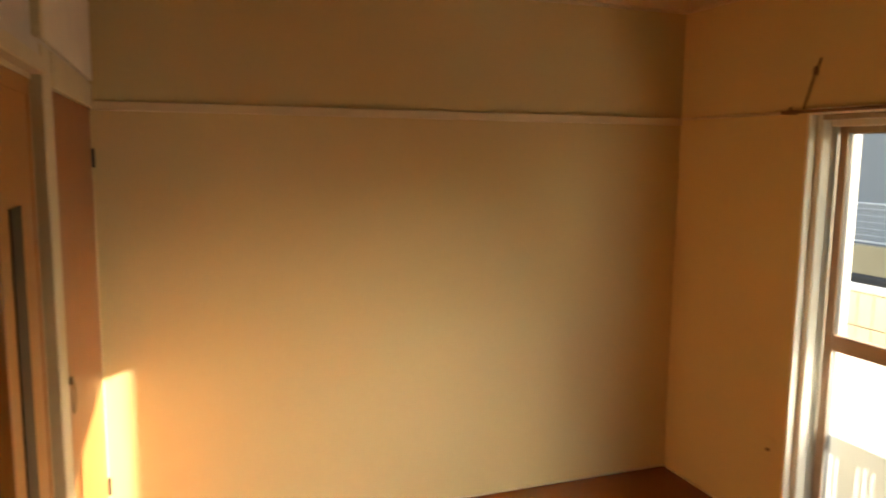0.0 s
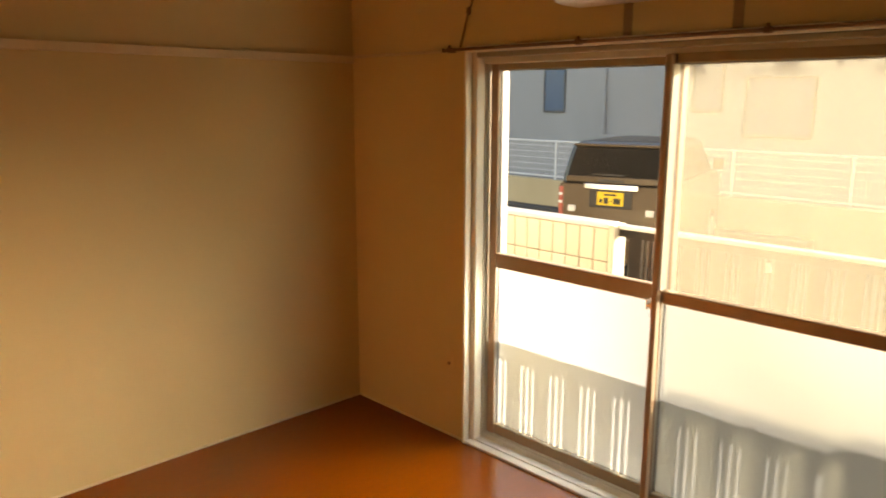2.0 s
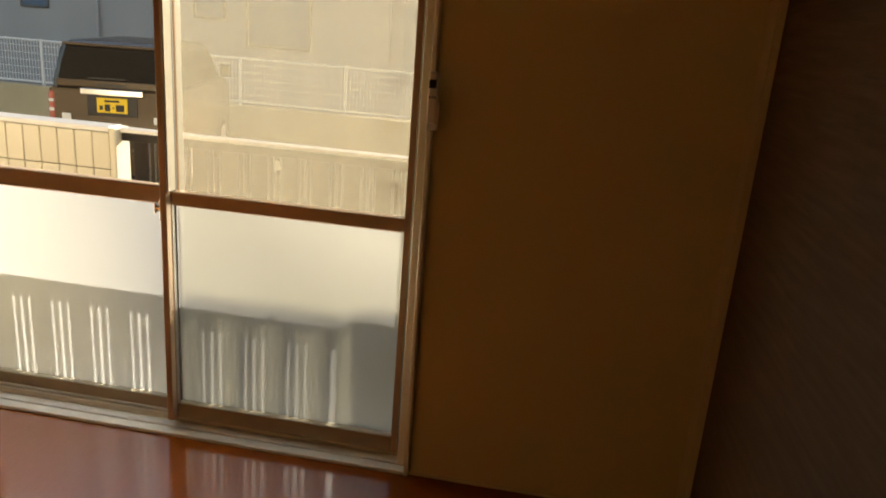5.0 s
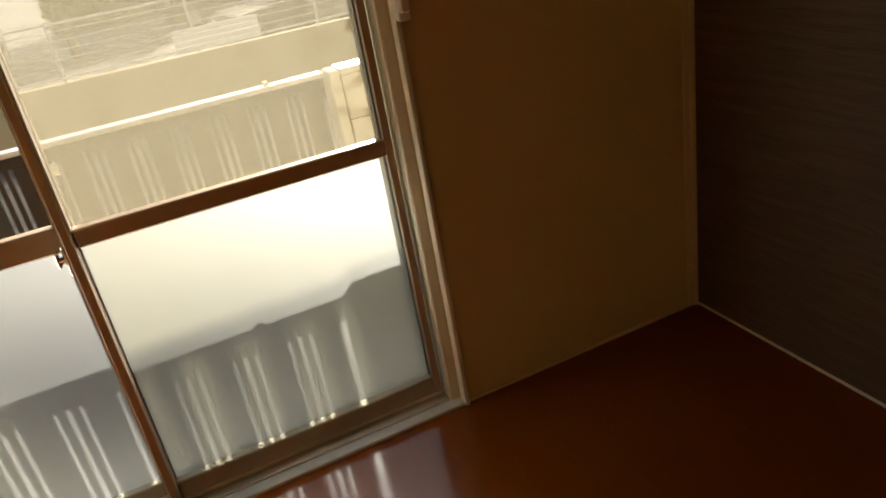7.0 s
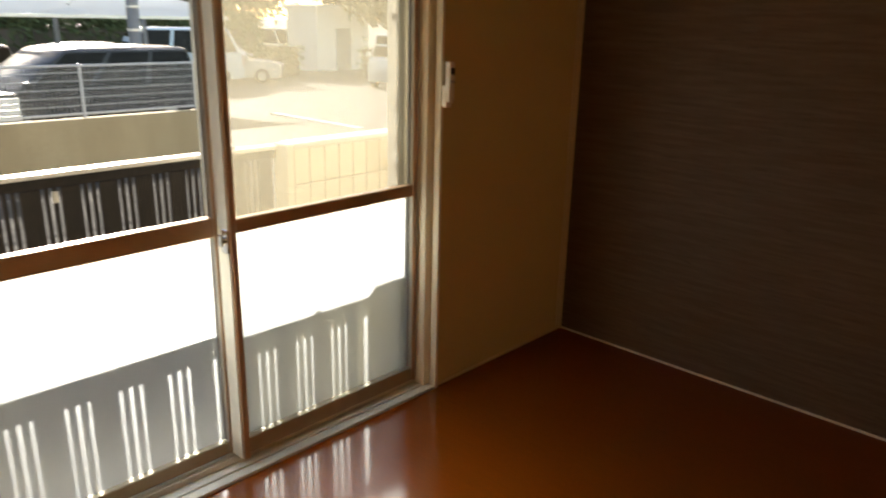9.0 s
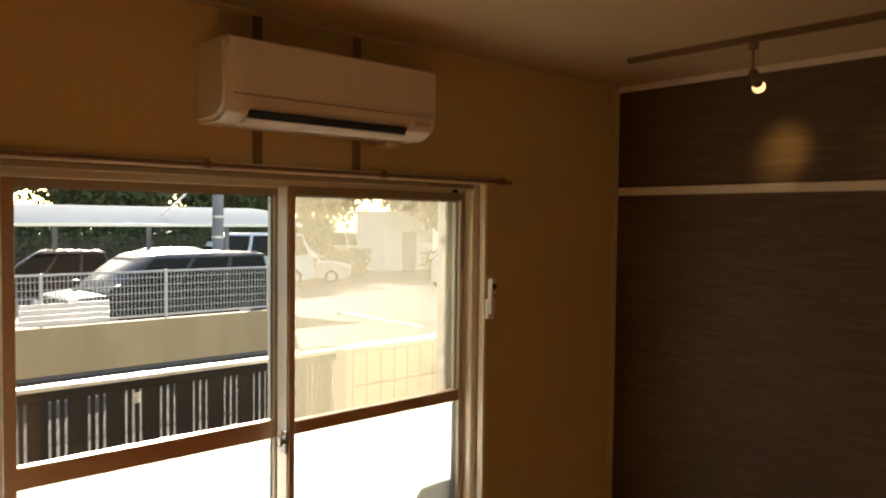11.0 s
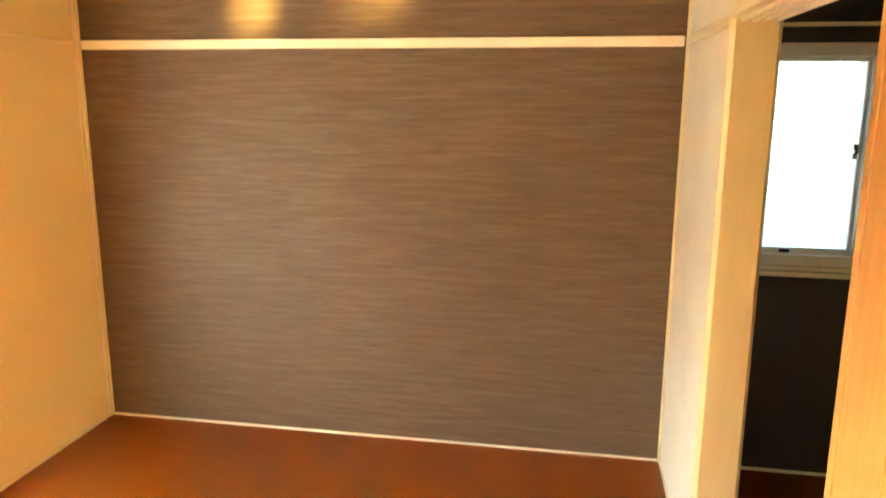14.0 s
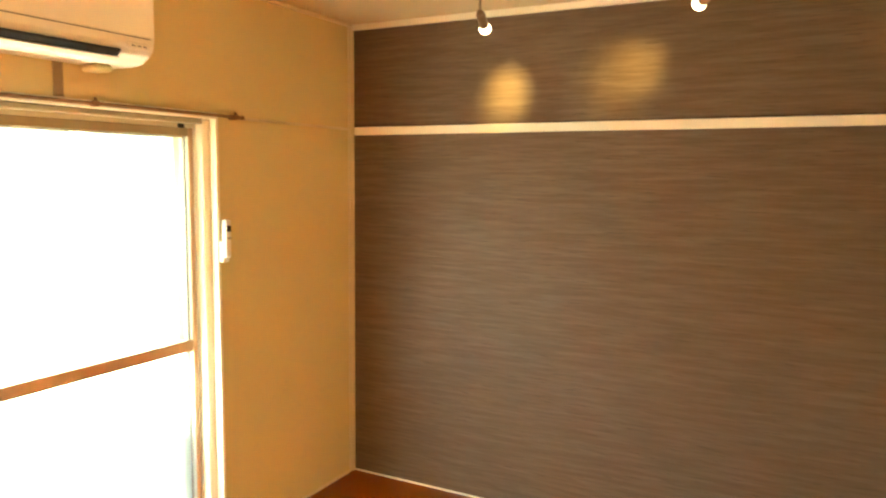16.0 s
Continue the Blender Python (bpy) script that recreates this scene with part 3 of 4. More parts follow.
# small socket near the floor
sock = thing("aerial_socket", "small cream aerial socket with a dark centre pin", "socket", at=(0.70, 0, 0.367))
part("plate", blocks(((-0.030, -0.004, -0.055), (0.036, 0.0, 0.055)), bevel=0.002), WALLPAPER, sock)
b = bmesh.new()
rod(b, (0.0, 0.001, 0), (0.0, -0.010, 0), 0.008)
part("jack", b, ROD, sock, "dark metal jack")

# cord hanging over the end of the curtain rail
cord = thing("hanging_cord", "thin brown cord with a knot hanging above the window", "cord", at=(0.80, 0, 1.80))
b = bmesh.new()
pts = [(0.030, -0.006, 0.200), (0.024, -0.008, 0.175), (0.012, -0.010, 0.150), (0.002, -0.012, 0.118), (-0.010, -0.014, 0.070), (-0.020, -0.018, 0.030), (-0.022, -0.024, 0.004)]
for p, q in zip(pts, pts[1:]):
    rod(b, p, q, 0.004, 6)
part("string", b, ROD, cord)
b = blocks(((0.002, -0.020, 0.135), (0.024, -0.003, 0.168)), bevel=0.006)
part("knot", b, ROD, cord)

# ------------------------------------------------------------------ track lights
track = thing("lighting_track", "brown ceiling track for two spot lamps", "lighting track", at=(3.04, -1.407, C))
part("rail", blocks(((-0.016, -0.935, -0.021), (-0.009, 0.950, 0.0)), ((0.009, -0.935, -0.021), (0.016, 0.950, 0.0)), ((-0.012, -0.935, -0.008), (0.012, 0.950, 0.0)), bevel=0.001), ROD, track)
for y0, y1 in ((-0.960, -0.934), (0.949, 0.972)):
    part("end_cap", blocks(((-0.017, y0, -0.022), (0.017, y1, 0.0)), bevel=0.003), ROD, track)


def spot_lamp(y, aim, watts):
    """Adapter, thin stem, tilted holder and a bare reflector bulb that shines at the wall."""
    ob = thing("spot_lamp", "small brown spot lamp with a lit reflector bulb", "spot lamp", "spot lamps on the track", (3.04, y, C - 0.021))
    part("adapter", blocks(((-0.013, -0.016, -0.030), (0.013, 0.016, 0.0)), bevel=0.004), ROD, ob)
    b = bmesh.new()
    rod(b, (0, 0, -0.028), (0, 0, -0.108), 0.0045)
    part("stem", b, STEEL, ob)
    joint = Vector((0, 0, -0.108))
    way = (Vector(aim) - Vector((3.04, y, C - 0.129))).normalized()
    b = bmesh.new()
    bmesh.ops.create_uvsphere(b, u_segments=10, v_segments=6, radius=0.014, matrix=Matrix.Translation(joint))
    rod(b, joint, joint + way * 0.014, 0.010)
    rod(b, joint + way * 0.010, joint + way * 0.068, 0.0175, 16)
    rod(b, joint + way * 0.068, joint + way * 0.076, 0.020, 16)
    part("holder", b, ROD, ob, "brown lamp holder", True)
    b = bmesh.new()
    turn = way.to_track_quat("Z", "Y").to_matrix().to_4x4()
    ring = [(0.011, 0.070), (0.016, 0.080), (0.0225, 0.092), (0.0245, 0.101), (0.023, 0.110), (0.016, 0.116), (0.005, 0.119)]
    loops = [[b.verts.new(joint + turn @ Vector((r * math.cos(a), r * math.sin(a), h))) for a in np.linspace(0, 2 * math.pi, 16, endpoint=False)] for r, h in ring]
    for p, q in zip(loops, loops[1:]):
        for i in range(16):
            b.faces.new((p[i], p[(i + 1) % 16], q[(i + 1) % 16], q[i]))
    b.faces.new(loops[-1])
    part("bulb", b, BULB, ob, "lit frosted reflector bulb", True)
    lamp = new("spot_light", bpy.data.lights.new("spot_light", "SPOT"))
    lamp.data.energy, lamp.data.color = watts, (1.0, 0.67, 0.22)
    lamp.data.spot_size, lamp.data.spot_blend, lamp.data.shadow_soft_size = radians(32), 1.0, 0.05
    eye = Vector((3.04, y, C - 0.129)) + way * 0.130
    lamp.matrix_world = look(eye, Vector(aim))
    return ob


spot_lamp(-0.967, (W, -0.845, 1.935), 2.1)
spot_lamp(-1.806, (W, -1.40, 2.005), 1.5)

# ------------------------------------------------------------------ closet and sliding doors on the south side
post = structure("trim_post", blocks(((OX0 - 0.155, -D - 0.11, 0), (OX0 - 0.015, -D + 0.004, 1.86)), bevel=0.003), TRIM, "cream post between closet and sliding doors", "post")
structure("trim_jamb", blocks(((OX1, -D - 0.135, 0), (OX1 + 0.055, -D + 0.004, OTOP + 0.05)), ((OX1 + 0.012, -D - 0.030, OTOP + 0.052), (OX1 + 0.055, -D + 0.006, C - 0.015)), bevel=0.012), JAMB_WOOD, "varnished pale wooden door post", "post")
lintel = blocks(((OX0 - 0.02, -D - 0.135, OTOP), (OX1 + 0.009, -D + 0.012, OTOP + 0.036)), bevel=0.003)
for y in (-0.112, -0.082, -0.052, -0.022):
    box(lintel, (OX0 - 0.02, -D + y - 0.008, OTOP - 0.012), (OX1, -D + y + 0.002, OTOP))
structure("trim_lintel", lintel, TRIM, "cream lintel with grooves for sliding doors", "lintel")
structure("trim_sill", blocks(((OX0 - 0.02, -D - 0.13, -0.002), (OX1, -D - 0.022, 0.004)), bevel=0.001), JAMB_WOOD, "wooden threshold strip", "threshold")


def sliding_door(y, x0, x1):
    ob = thing("sliding_door", "orange veneer sliding door pushed aside, with a dark slot", "sliding door", "sliding doors", (x0, y, 0.004))
    w = x1 - x0
    part("panel", blocks(((0.03, -0.011, 0.03), (w - 0.03, 0.011, 1.74))), DOOR_WOOD, ob)
    part("door_frame", blocks(((0, -0.014, 0), (0.032, 0.014, 1.775)), ((w - 0.032, -0.014, 0), (w, 0.014, 1.775)), ((0.032, -0.014, 1.735), (w - 0.032, 0.014, 1.775)), ((0.032, -0.014, 0), (w - 0.032, 0.014, 0.04)), bevel=0.002), DOOR_WOOD, ob)
    part("slot", blocks(((0.190, 0.0105, 0.10), (0.300, 0.0145, 1.50))), DARK_SLOT, ob, "long dark glazed slot")
    return ob


sliding_door(-D - 0.036, OX0, 1.555)
sliding_door(-D - 0.098, OX0 + 0.01, 1.905)

closet = thing("closet_door", "red-brown plywood closet door with a ring pull", "closet door", at=(0.02, -D, 0.012))
part("leaf", blocks(((0.0, -0.022, 0.0), (0.965, -0.002, 1.755)), bevel=0.002), LAUAN, closet)
for z in (0.25, 1.54):
    b = blocks(((-0.012, -0.012, z), (0.004, 0.004, z + 0.07)), bevel=0.001)
    rod(b, (-0.004, 0.004, z), (-0.004, 0.004, z + 0.07), 0.005)
    part("hinge", b, DARK_SLOT, closet, "dark hinge")
b = bmesh.new()
for i in range(14):
    a0, a1 = 2 * math.pi * i / 14, 2 * math.pi * (i + 1) / 14
    rod(b, (0.915 + 0.033 * math.cos(a0), 0.008, 0.95 + 0.045 * math.sin(a0)), (0.915 + 0.033 * math.cos(a1), 0.008, 0.95 + 0.045 * math.sin(a1)), 0.002, 6)
box(b, (0.905, -0.002, 0.985), (0.925, 0.010, 1.005), 0.003)
part("ring_pull", b, STEEL, closet, "thin metal ring pull")
structure("trim_closet", blocks(((0.0, -D - 0.03, 1.770), (OX0 - 0.156, -D + 0.008, 1.86)), ((0.0, -D - 0.03, 0.0), (0.018, -D - 0.001, 1.77)), bevel=0.003), TRIM, "cream closet head rail", "lintel")
cup = thing("upper_cupboard", "cream flush cupboard door above the closet", "cupboard", at=(0, -D, 1.862))
for x0, x1 in ((0.05, 1.18),):
    part("cupboard_door", blocks(((x0, 0.0005, 0.004), (x1, 0.016, C - 1.862 - 0.02)), bevel=0.003), PALE_TRIM, cup)
structure("trim_cupboard", blocks(((1.186, -D, 1.862), (1.225, -D + 0.020, C - 0.016)), bevel=0.003), TRIM, "cream upright beside the cupboard door", "moulding")

# ------------------------------------------------------------------ kitchen window
kwin = thing("window_2", "small kitchen window with bright figured glass", "window", kind="structure")
ky0, ky1, kz0, kz1 = KW
part("window_frame", blocks(((W - 0.004, ky0, kz0), (W + 0.10, ky0 + 0.03, kz1)), ((W - 0.004, ky1 - 0.03, kz0), (W + 0.10, ky1, kz1)),
     ((W - 0.004, ky0 + 0.03, kz1 - 0.05), (W + 0.10, ky1 - 0.03, kz1)), ((W - 0.004, ky0 + 0.03, kz0), (W + 0.10, ky1 - 0.03, kz0 + 0.045)), bevel=0.002), WHITE_PLASTIC, kwin)
part("window_sill", blocks(((W - 0.016, ky0 - 0.03, kz0 - 0.045), (W + 0.02, ky1 + 0.02, kz0 - 0.025)), ((W - 0.012, ky0 - 0.03, kz0 - 0.020), (W + 0.02, ky1 + 0.02, kz0 - 0.002)), bevel=0.003), CASING, kwin)
part("sash", blocks(((W + 0.025, ky0 + 0.03, kz0 + 0.045), (W + 0.045, ky0 + 0.044, kz1 - 0.05)), ((W + 0.025, ky1 - 0.044, kz0 + 0.045), (W + 0.045, ky1 - 0.03, kz1 - 0.05)),
     ((W + 0.025, ky0 + 0.044, kz1 - 0.068), (W + 0.045, ky1 - 0.044, kz1 - 0.05)), ((W + 0.025, ky0 + 0.044, kz0 + 0.045), (W + 0.045, ky1 - 0.044, kz0 + 0.07)), bevel=0.002), ALU, kwin)
pane("pane", (W + 0.036, ky0 + 0.04, kz0 + 0.06), (W + 0.036, ky1 - 0.04, kz1 - 0.06), FIGURED, kwin, "bright figured glass")
b = blocks(((W + 0.012, ky0 + 0.050, 1.335), (W + 0.026, ky0 + 0.068, 1.395)), bevel=0.003)
rod(b, (W + 0.02, ky0 + 0.06, 1.365), (W - 0.004, ky0 + 0.06, 1.365), 0.008)
part("crescent_lock", b, CHROME, kwin)
part("latch", blocks(((W + 0.020, -3.10, kz0 + 0.048), (W + 0.026, -3.06, kz0 + 0.064)), ((W + 0.018, -3.22, kz1 - 0.046), (W + 0.024, -3.19, kz1 - 0.030)), bevel=0.001), BLACK, kwin)
structure("trim_kitchen_rail", blocks(((W - 0.012, KY, 1.835), (W, -D - 0.14, 1.850)), bevel=0.002), TRIM, "thin cream rail on the dark kitchen wall", "rail")

# ------------------------------------------------------------------ outside: ground, fence, walls
def ground_z(y):
    return -0.52 - 0.0165 * max(0.0, min(y, 60.0))


gx = [-400, -120, -60, -30, -15, -8, -4, 0, 4, 8, 15, 30, 60, 120, 400]
gy = [0.3, 1.5, 3, 5, 7.5, 9.4, 12, 16, 22, 30, 40, 60, 100, 200, 500]
gb = bmesh.new()
grid = [[gb.verts.new((x, y, ground_z(y))) for x in gx] for y in gy]
for r0, r1 in zip(grid, grid[1:]):
    for i in range(len(gx) - 1):
        gb.faces.new((r0[i], r0[i + 1], r1[i + 1], r1[i]))
structure("ground", gb, ASPHALT, "sunlit grey asphalt yard and car park", "ground")

# Added sheet that darkens the ground behind the fence as shade does.
yard = bmesh.new()
prism(yard, [(0.45, ground_z(0.45) + 0.012), (9.03, ground_z(9.03) + 0.012), (9.03, ground_z(9.03) - 0.05), (0.45, ground_z(0.45) - 0.05)], "x", -30, 9.0)
structure("pavement", yard, SHADED_ASPHALT, "added dark asphalt sheet over the yard, shade put into its colour", "pavement")

# Added pale slab: brightens the frosted lower panes from behind, otherwise hidden.
structure("terrace", blocks(((-2.4, 0.305, -0.60), (5.7, 1.225, -0.42)), bevel=0.01), BOUNCE_SLAB, "added pale slab outside, hidden, that brightens the frosted panes", "terrace")

FY, FZ = 1.30, 0.888
fence = thing("garden_fence", "black-brown board fence with narrow slits and a silver cap", "fence", at=(0, FY, ground_z(FY)))
fz = FZ - ground_z(FY)
part("cap", blocks(((0.775, -0.032, fz - 0.022), (2.735, 0.032, fz)), bevel=0.004), CAP, fence, "shiny silver cap rail")
part("top_beam", blocks(((0.775, -0.014, fz - 0.068), (2.735, 0.014, fz - 0.022)), bevel=0.002), BOARD, fence)
part("bottom_beam", blocks(((0.775, -0.014, 0.03), (2.735, 0.014, 0.08)), bevel=0.002), BOARD, fence)
PERIOD, SLIT0 = 0.163, 1.776
wide = blocks(((-0.0420, -0.010, 0.08), (0.0420, 0.010, fz - 0.068)), bevel=0.003)
wide_me = mesh_of(wide, "board", BOARD)
thin = blocks(((-0.0095, -0.008, 0.08), (0.0095, 0.008, fz - 0.068)), bevel=0.002)
thin_me = mesh_of(thin, "slat", BOARD)
for k in range(-6, 6):
    centre = SLIT0 + PERIOD * k
    for name, me, x in (("board", wide_me, centre + PERIOD / 2), ("slat", thin_me, centre - 0.0170), ("slat", thin_me, centre + 0.0170)):
        if 0.82 < x < 2.70:
            o = new(name, me)
            o.parent, o.location = fence, (x, 0, 0)
part("tag", blocks(((1.615, -0.012, fz - 0.135), (1.640, -0.0105, fz - 0.085))), CAP, fence, "small pale tag")
part("knob", blocks(((2.480, -0.012, fz), (2.505, 0.012, fz + 0.018)), bevel=0.004), CAP, fence)


def block_wall(name, label, x0, x1, top, endcap, y=FY):
    """Low wall of grooved blocks with a coping."""
    base = ground_z(FY)
    ob = thing(name, label, "wall", at=(0, y, base))
    h = top - base
    part("core", blocks(((x0, -0.046, 0), (x1, 0.046, h - 0.03))), MORTAR, ob, "grey mortar core")
    part("coping", blocks(((x0 - 0.005, -0.062, h - 0.03), (x1 + 0.005, 0.062, h)), bevel=0.006), CAP, ob, "pale coping")
    bw, bh = 0.100, 0.195
    me = mesh_of(blocks(((0.003, -0.056, 0.003), (bw - 0.003, 0.056, bh - 0.003)), bevel=0.004), "block", BLOCK)
    n = int((x1 - x0) / bw)
    rows = int((h - 0.03) / bh) + 1
    for r in range(rows):
        z = h - 0.03 - (r + 1) * bh
        if z < -0.1:
            continue
        for i in range(n):
            o = new("block", me)
            o.parent, o.location = ob, (x1 - (i + 1) * bw if endcap else x0 + i * bw, 0, z)
    if endcap:
        part("pillar", blocks(((x1 + 0.004, -0.066, 0), (x1 + 0.040, 0.066, h - 0.004)), bevel=0.006), BLOCK, ob)
    else:
        part("pillar", blocks(((x0 - 0.050, -0.066, 0), (x0 - 0.007, 0.062, h - 0.004)), bevel=0.006), BLOCK, ob)
    return ob


block_wall("block_wall", "cream grooved block wall beside the board fence", -2.45, 0.732, FZ + 0.004, True)
block_wall("block_wall", "taller cream block wall after the board fence", 2.79, 5.79, FZ + 0.013, False, FY - 0.045)

# low concrete wall with a wire fence behind the yard
LY = 9.4
lw_top = 0.02
structure("wall_yard", blocks(((-14, LY, ground_z(LY) - 0.2), (6.72, LY + 0.16, lw_top)), bevel=0.01), BEIGE_CONCRETE, "low stained beige concrete wall", "wall")


# Added strip; its dark colour stands in for shadowed ground below the wall.
structure("shade_strip_yard", blocks(((-14, LY - 0.32, ground_z(LY) - 0.2), (-0.9, LY - 0.004, -0.50)), bevel=0.02), SHADE_STRIP, "added dark strip for the shadowed ground along the low wall", "kerb")


def mesh_fence(x0, n):
    """White-coated wire fence in bays between posts."""
    ob = thing("wire_fence", "white wire mesh fence standing on the low wall", "fence", at=(x0, LY + 0.08, lw_top))
    bay = 1.80
    for i in range(n + 1):
        b = blocks(((i * bay - 0.022, -0.022, -0.02), (i * bay + 0.022, 0.022, 0.78)), bevel=0.004)
        part("post", b, WIRE, ob)
    for i in range(n):
        a, c = i * bay + 0.022, (i + 1) * bay - 0.022
        b = bmesh.new()
        rod(b, (a, 0, 0.755), (c, 0, 0.755), 0.017, 6)
        rod(b, (a, 0, 0.06), (c, 0, 0.06), 0.017, 6)
        for z in (0.18, 0.30, 0.42, 0.54, 0.66):
            rod(b, (a, 0, z), (c, 0, z), 0.005, 4)
        k = int((c - a) / 0.055)
        for j in range(1, k):
            x = a + (c - a) * j / k
            box(b, (x - 0.0040, -0.0022, 0.06), (x + 0.0040, 0.0022, 0.755))
        part("mesh_panel", b, WIRE, ob)
    return ob


mesh_fence(-13.1, 11)
sign = thing("white_board", "white ribbed board fixed to the wire fence", "board", at=(2.80, LY + 0.02, lw_top + 0.03))
for z in (0.0, 0.08, 0.16, 0.24):
    part("slat", blocks(((0, -0.012, z), (1.22, 0.012, z + 0.074)), bevel=0.006), ROOF_SHEET, sign)

# painted parking line
structure("road_marking", blocks(((10.6, 9.2, ground_z(10.5) - 0.06), (10.74, 13.2, ground_z(11.2) + 0.020))), ROOF_SHEET, "worn white parking line", "marking")


# ------------------------------------------------------------------ cars
def car(name, label, place, turn, length, width, height, hood, screen_base, roof_front, roof_rear, tail, colour, belt=0.56, plate=None, cabin=None):
    """A car that faces +y before its turn; profile distances are shares of the length from the tail."""
    ob = thing(name, label, "car")
    ob.matrix_basis = pose(*place, 0, 0, turn)
    L, H, hw = length, height, width / 2
    zb = H * belt
    gap = 0.19
    low = [(0.02, gap + 0.06), (0.0, gap + 0.22), (0.0, zb - 0.05), (tail * 0.3, zb), (screen_base, zb), (min(0.97, screen_base + 0.12), zb - 0.03 if hood < 0.99 else zb - 0.1),
           (0.985, zb * hood * 0.93), (1.0, zb * hood * 0.75), (1.0, gap + 0.16), (0.985, gap + 0.02), (0.03, gap)]
    b = bmesh.new()
    prism(b, [((p - 0.5) * L, z) for p, z in low], "x", -hw, hw)
    bmesh.ops.bevel(b, geom=[e for e in b.edges], offset=0.035, segments=2, affect="EDGES", clamp_overlap=True)
    paint = plain("car_paint", colour, 0.24, 0.1, amount=0.1, spec=0.35)
    part("body", b, paint, ob, "", True)
    b = bmesh.new()
    rings = ((zb - 0.02, tail * 0.25, screen_base, hw - 0.015), (zb + (H - zb) * 0.5, tail * 0.25 + (roof_rear - tail * 0.25) * 0.5, screen_base + (roof_front - screen_base) * 0.5, hw - 0.055),
             (H - 0.06, roof_rear, roof_front, hw - 0.10), (H - 0.012, roof_rear + 0.03, roof_front - 0.03, hw - 0.16), (H, roof_rear + 0.07, roof_front - 0.08, hw - 0.26))
    loops = []
    for z, y0, y1, w in rings:
        y0, y1 = (y0 - 0.5) * L, (y1 - 0.5) * L
        c = 0.07
        loops.append([b.verts.new(p) for p in ((-w + c, y0, z), (w - c, y0, z), (w, y0 + c, z), (w, y1 - c, z), (w - c, y1, z), (-w + c, y1, z), (-w, y1 - c, z), (-w, y0 + c, z))])
    for p, q in zip(loops, loops[1:]):
        for i in range(8):
            b.faces.new((p[i], p[(i + 1) % 8], q[(i + 1) % 8], q[i]))
    b.faces.new(loops[-1])
    b.faces.new(list(reversed(loops[0])))
    part("cabin", b, plain("cabin_paint", cabin, 0.25, 0.0, amount=0.1, spec=0.12) if cabin else paint, ob, "", True)
    # panes, a little proud of the cabin
    def quad(nm, pts, label=""):
        q = bmesh.new()
        q.faces.new([q.verts.new(p) for p in pts])
        bmesh.ops.solidify(q, geom=q.faces[:], thickness=0.008)
        part(nm, q, CAR_GLASS, ob, label)
    za, zt = zb + 0.03, H - 0.09
    def edge(z, front):
        f = (z - zb) / (H - 0.06 - zb)
        y = (screen_base + (roof_front - screen_base) * f) if front else (tail * 0.25 + (roof_rear - tail * 0.25) * f)
        return (y - 0.5) * L, hw - 0.015 - 0.085 * f
    for nm, front, s in (("windscreen", True, 1), ("rear_window", False, -1)):
        (y0, w0), (y1, w1) = edge(za, front), edge(zt, front)
        quad(nm, ((-w0 + 0.07, y0 + s * 0.012, za), (w0 - 0.07, y0 + s * 0.012, za), (w1 - 0.07, y1 + s * 0.012, zt), (-w1 + 0.07, y1 + s * 0.012, zt)), "dark glass")
    for s in (-1, 1):
        (r0, w0), (f0, _), (r1, w1), (f1, _) = edge(za, False), edge(za, True), edge(zt, False), edge(zt, True)
        for a, c in ((0.03, 0.31), (0.345, 0.63), (0.665, 0.96)):
            quad("side_window", ((s * (w0 + 0.008), r0 + (f0 - r0) * a, za), (s * (w0 + 0.008), r0 + (f0 - r0) * c, za), (s * (w1 + 0.008), r1 + (f1 - r1) * c, zt), (s * (w1 + 0.008), r1 + (f1 - r1) * a, zt)))
    for y in (-0.5 + 0.19, 0.5 - 0.18):
        for s in (-1, 1):
            b = bmesh.new()
            r = min(0.31, H * 0.18)
            rod(b, (s * (hw - 0.17), y * L, r), (s * (hw + 0.012), y * L, r), r, 22)
            w = part("tyre", b, TYRE, ob, "", True)
            b = bmesh.new()
            rod(b, (s * (hw - 0.03), y * L, r), (s * (hw + 0.018), y * L, r), r * 0.62, 16)
            part("rim", b, RIM, w, "", True)
    for s in (-1, 1):
        lamp = part("tail_lamp", blocks(((s * (hw - 0.035) - 0.03, -L / 2 - 0.012, zb - 0.44), (s * (hw - 0.035) + 0.03, -L / 2 + 0.04, zb - 0.06)), bevel=0.012), RED_LAMP, ob)
        for dz in (0.14, 0.24):
            part("lens", blocks(((s * (hw - 0.035) - 0.026, -L / 2 - 0.018, zb - dz - 0.035), (s * (hw - 0.035) + 0.026, -L / 2 - 0.008, zb - dz)), bevel=0.004), CLEAR_LAMP, lamp, "clear lamp lens")
        part("headlamp", blocks(((s * (hw - 0.17) - 0.13, L / 2 - 0.10, zb * hood * 0.72), (s * (hw - 0.17) + 0.13, L / 2 + 0.008, zb * hood * 0.90)), bevel=0.03), CLEAR_LAMP, ob)
        part("mirror", blocks(((s * (hw + 0.08) - 0.07, (screen_base - 0.55) * L, zb + 0.02), (s * (hw + 0.08) + 0.07, (screen_base - 0.52) * L, zb + 0.18)), bevel=0.02), paint, ob)
    part("bumper", blocks(((-hw + 0.02, -L / 2 - 0.035, gap + 0.03), (hw - 0.02, -L / 2 + 0.05, gap + 0.36)), bevel=0.03), paint, ob)
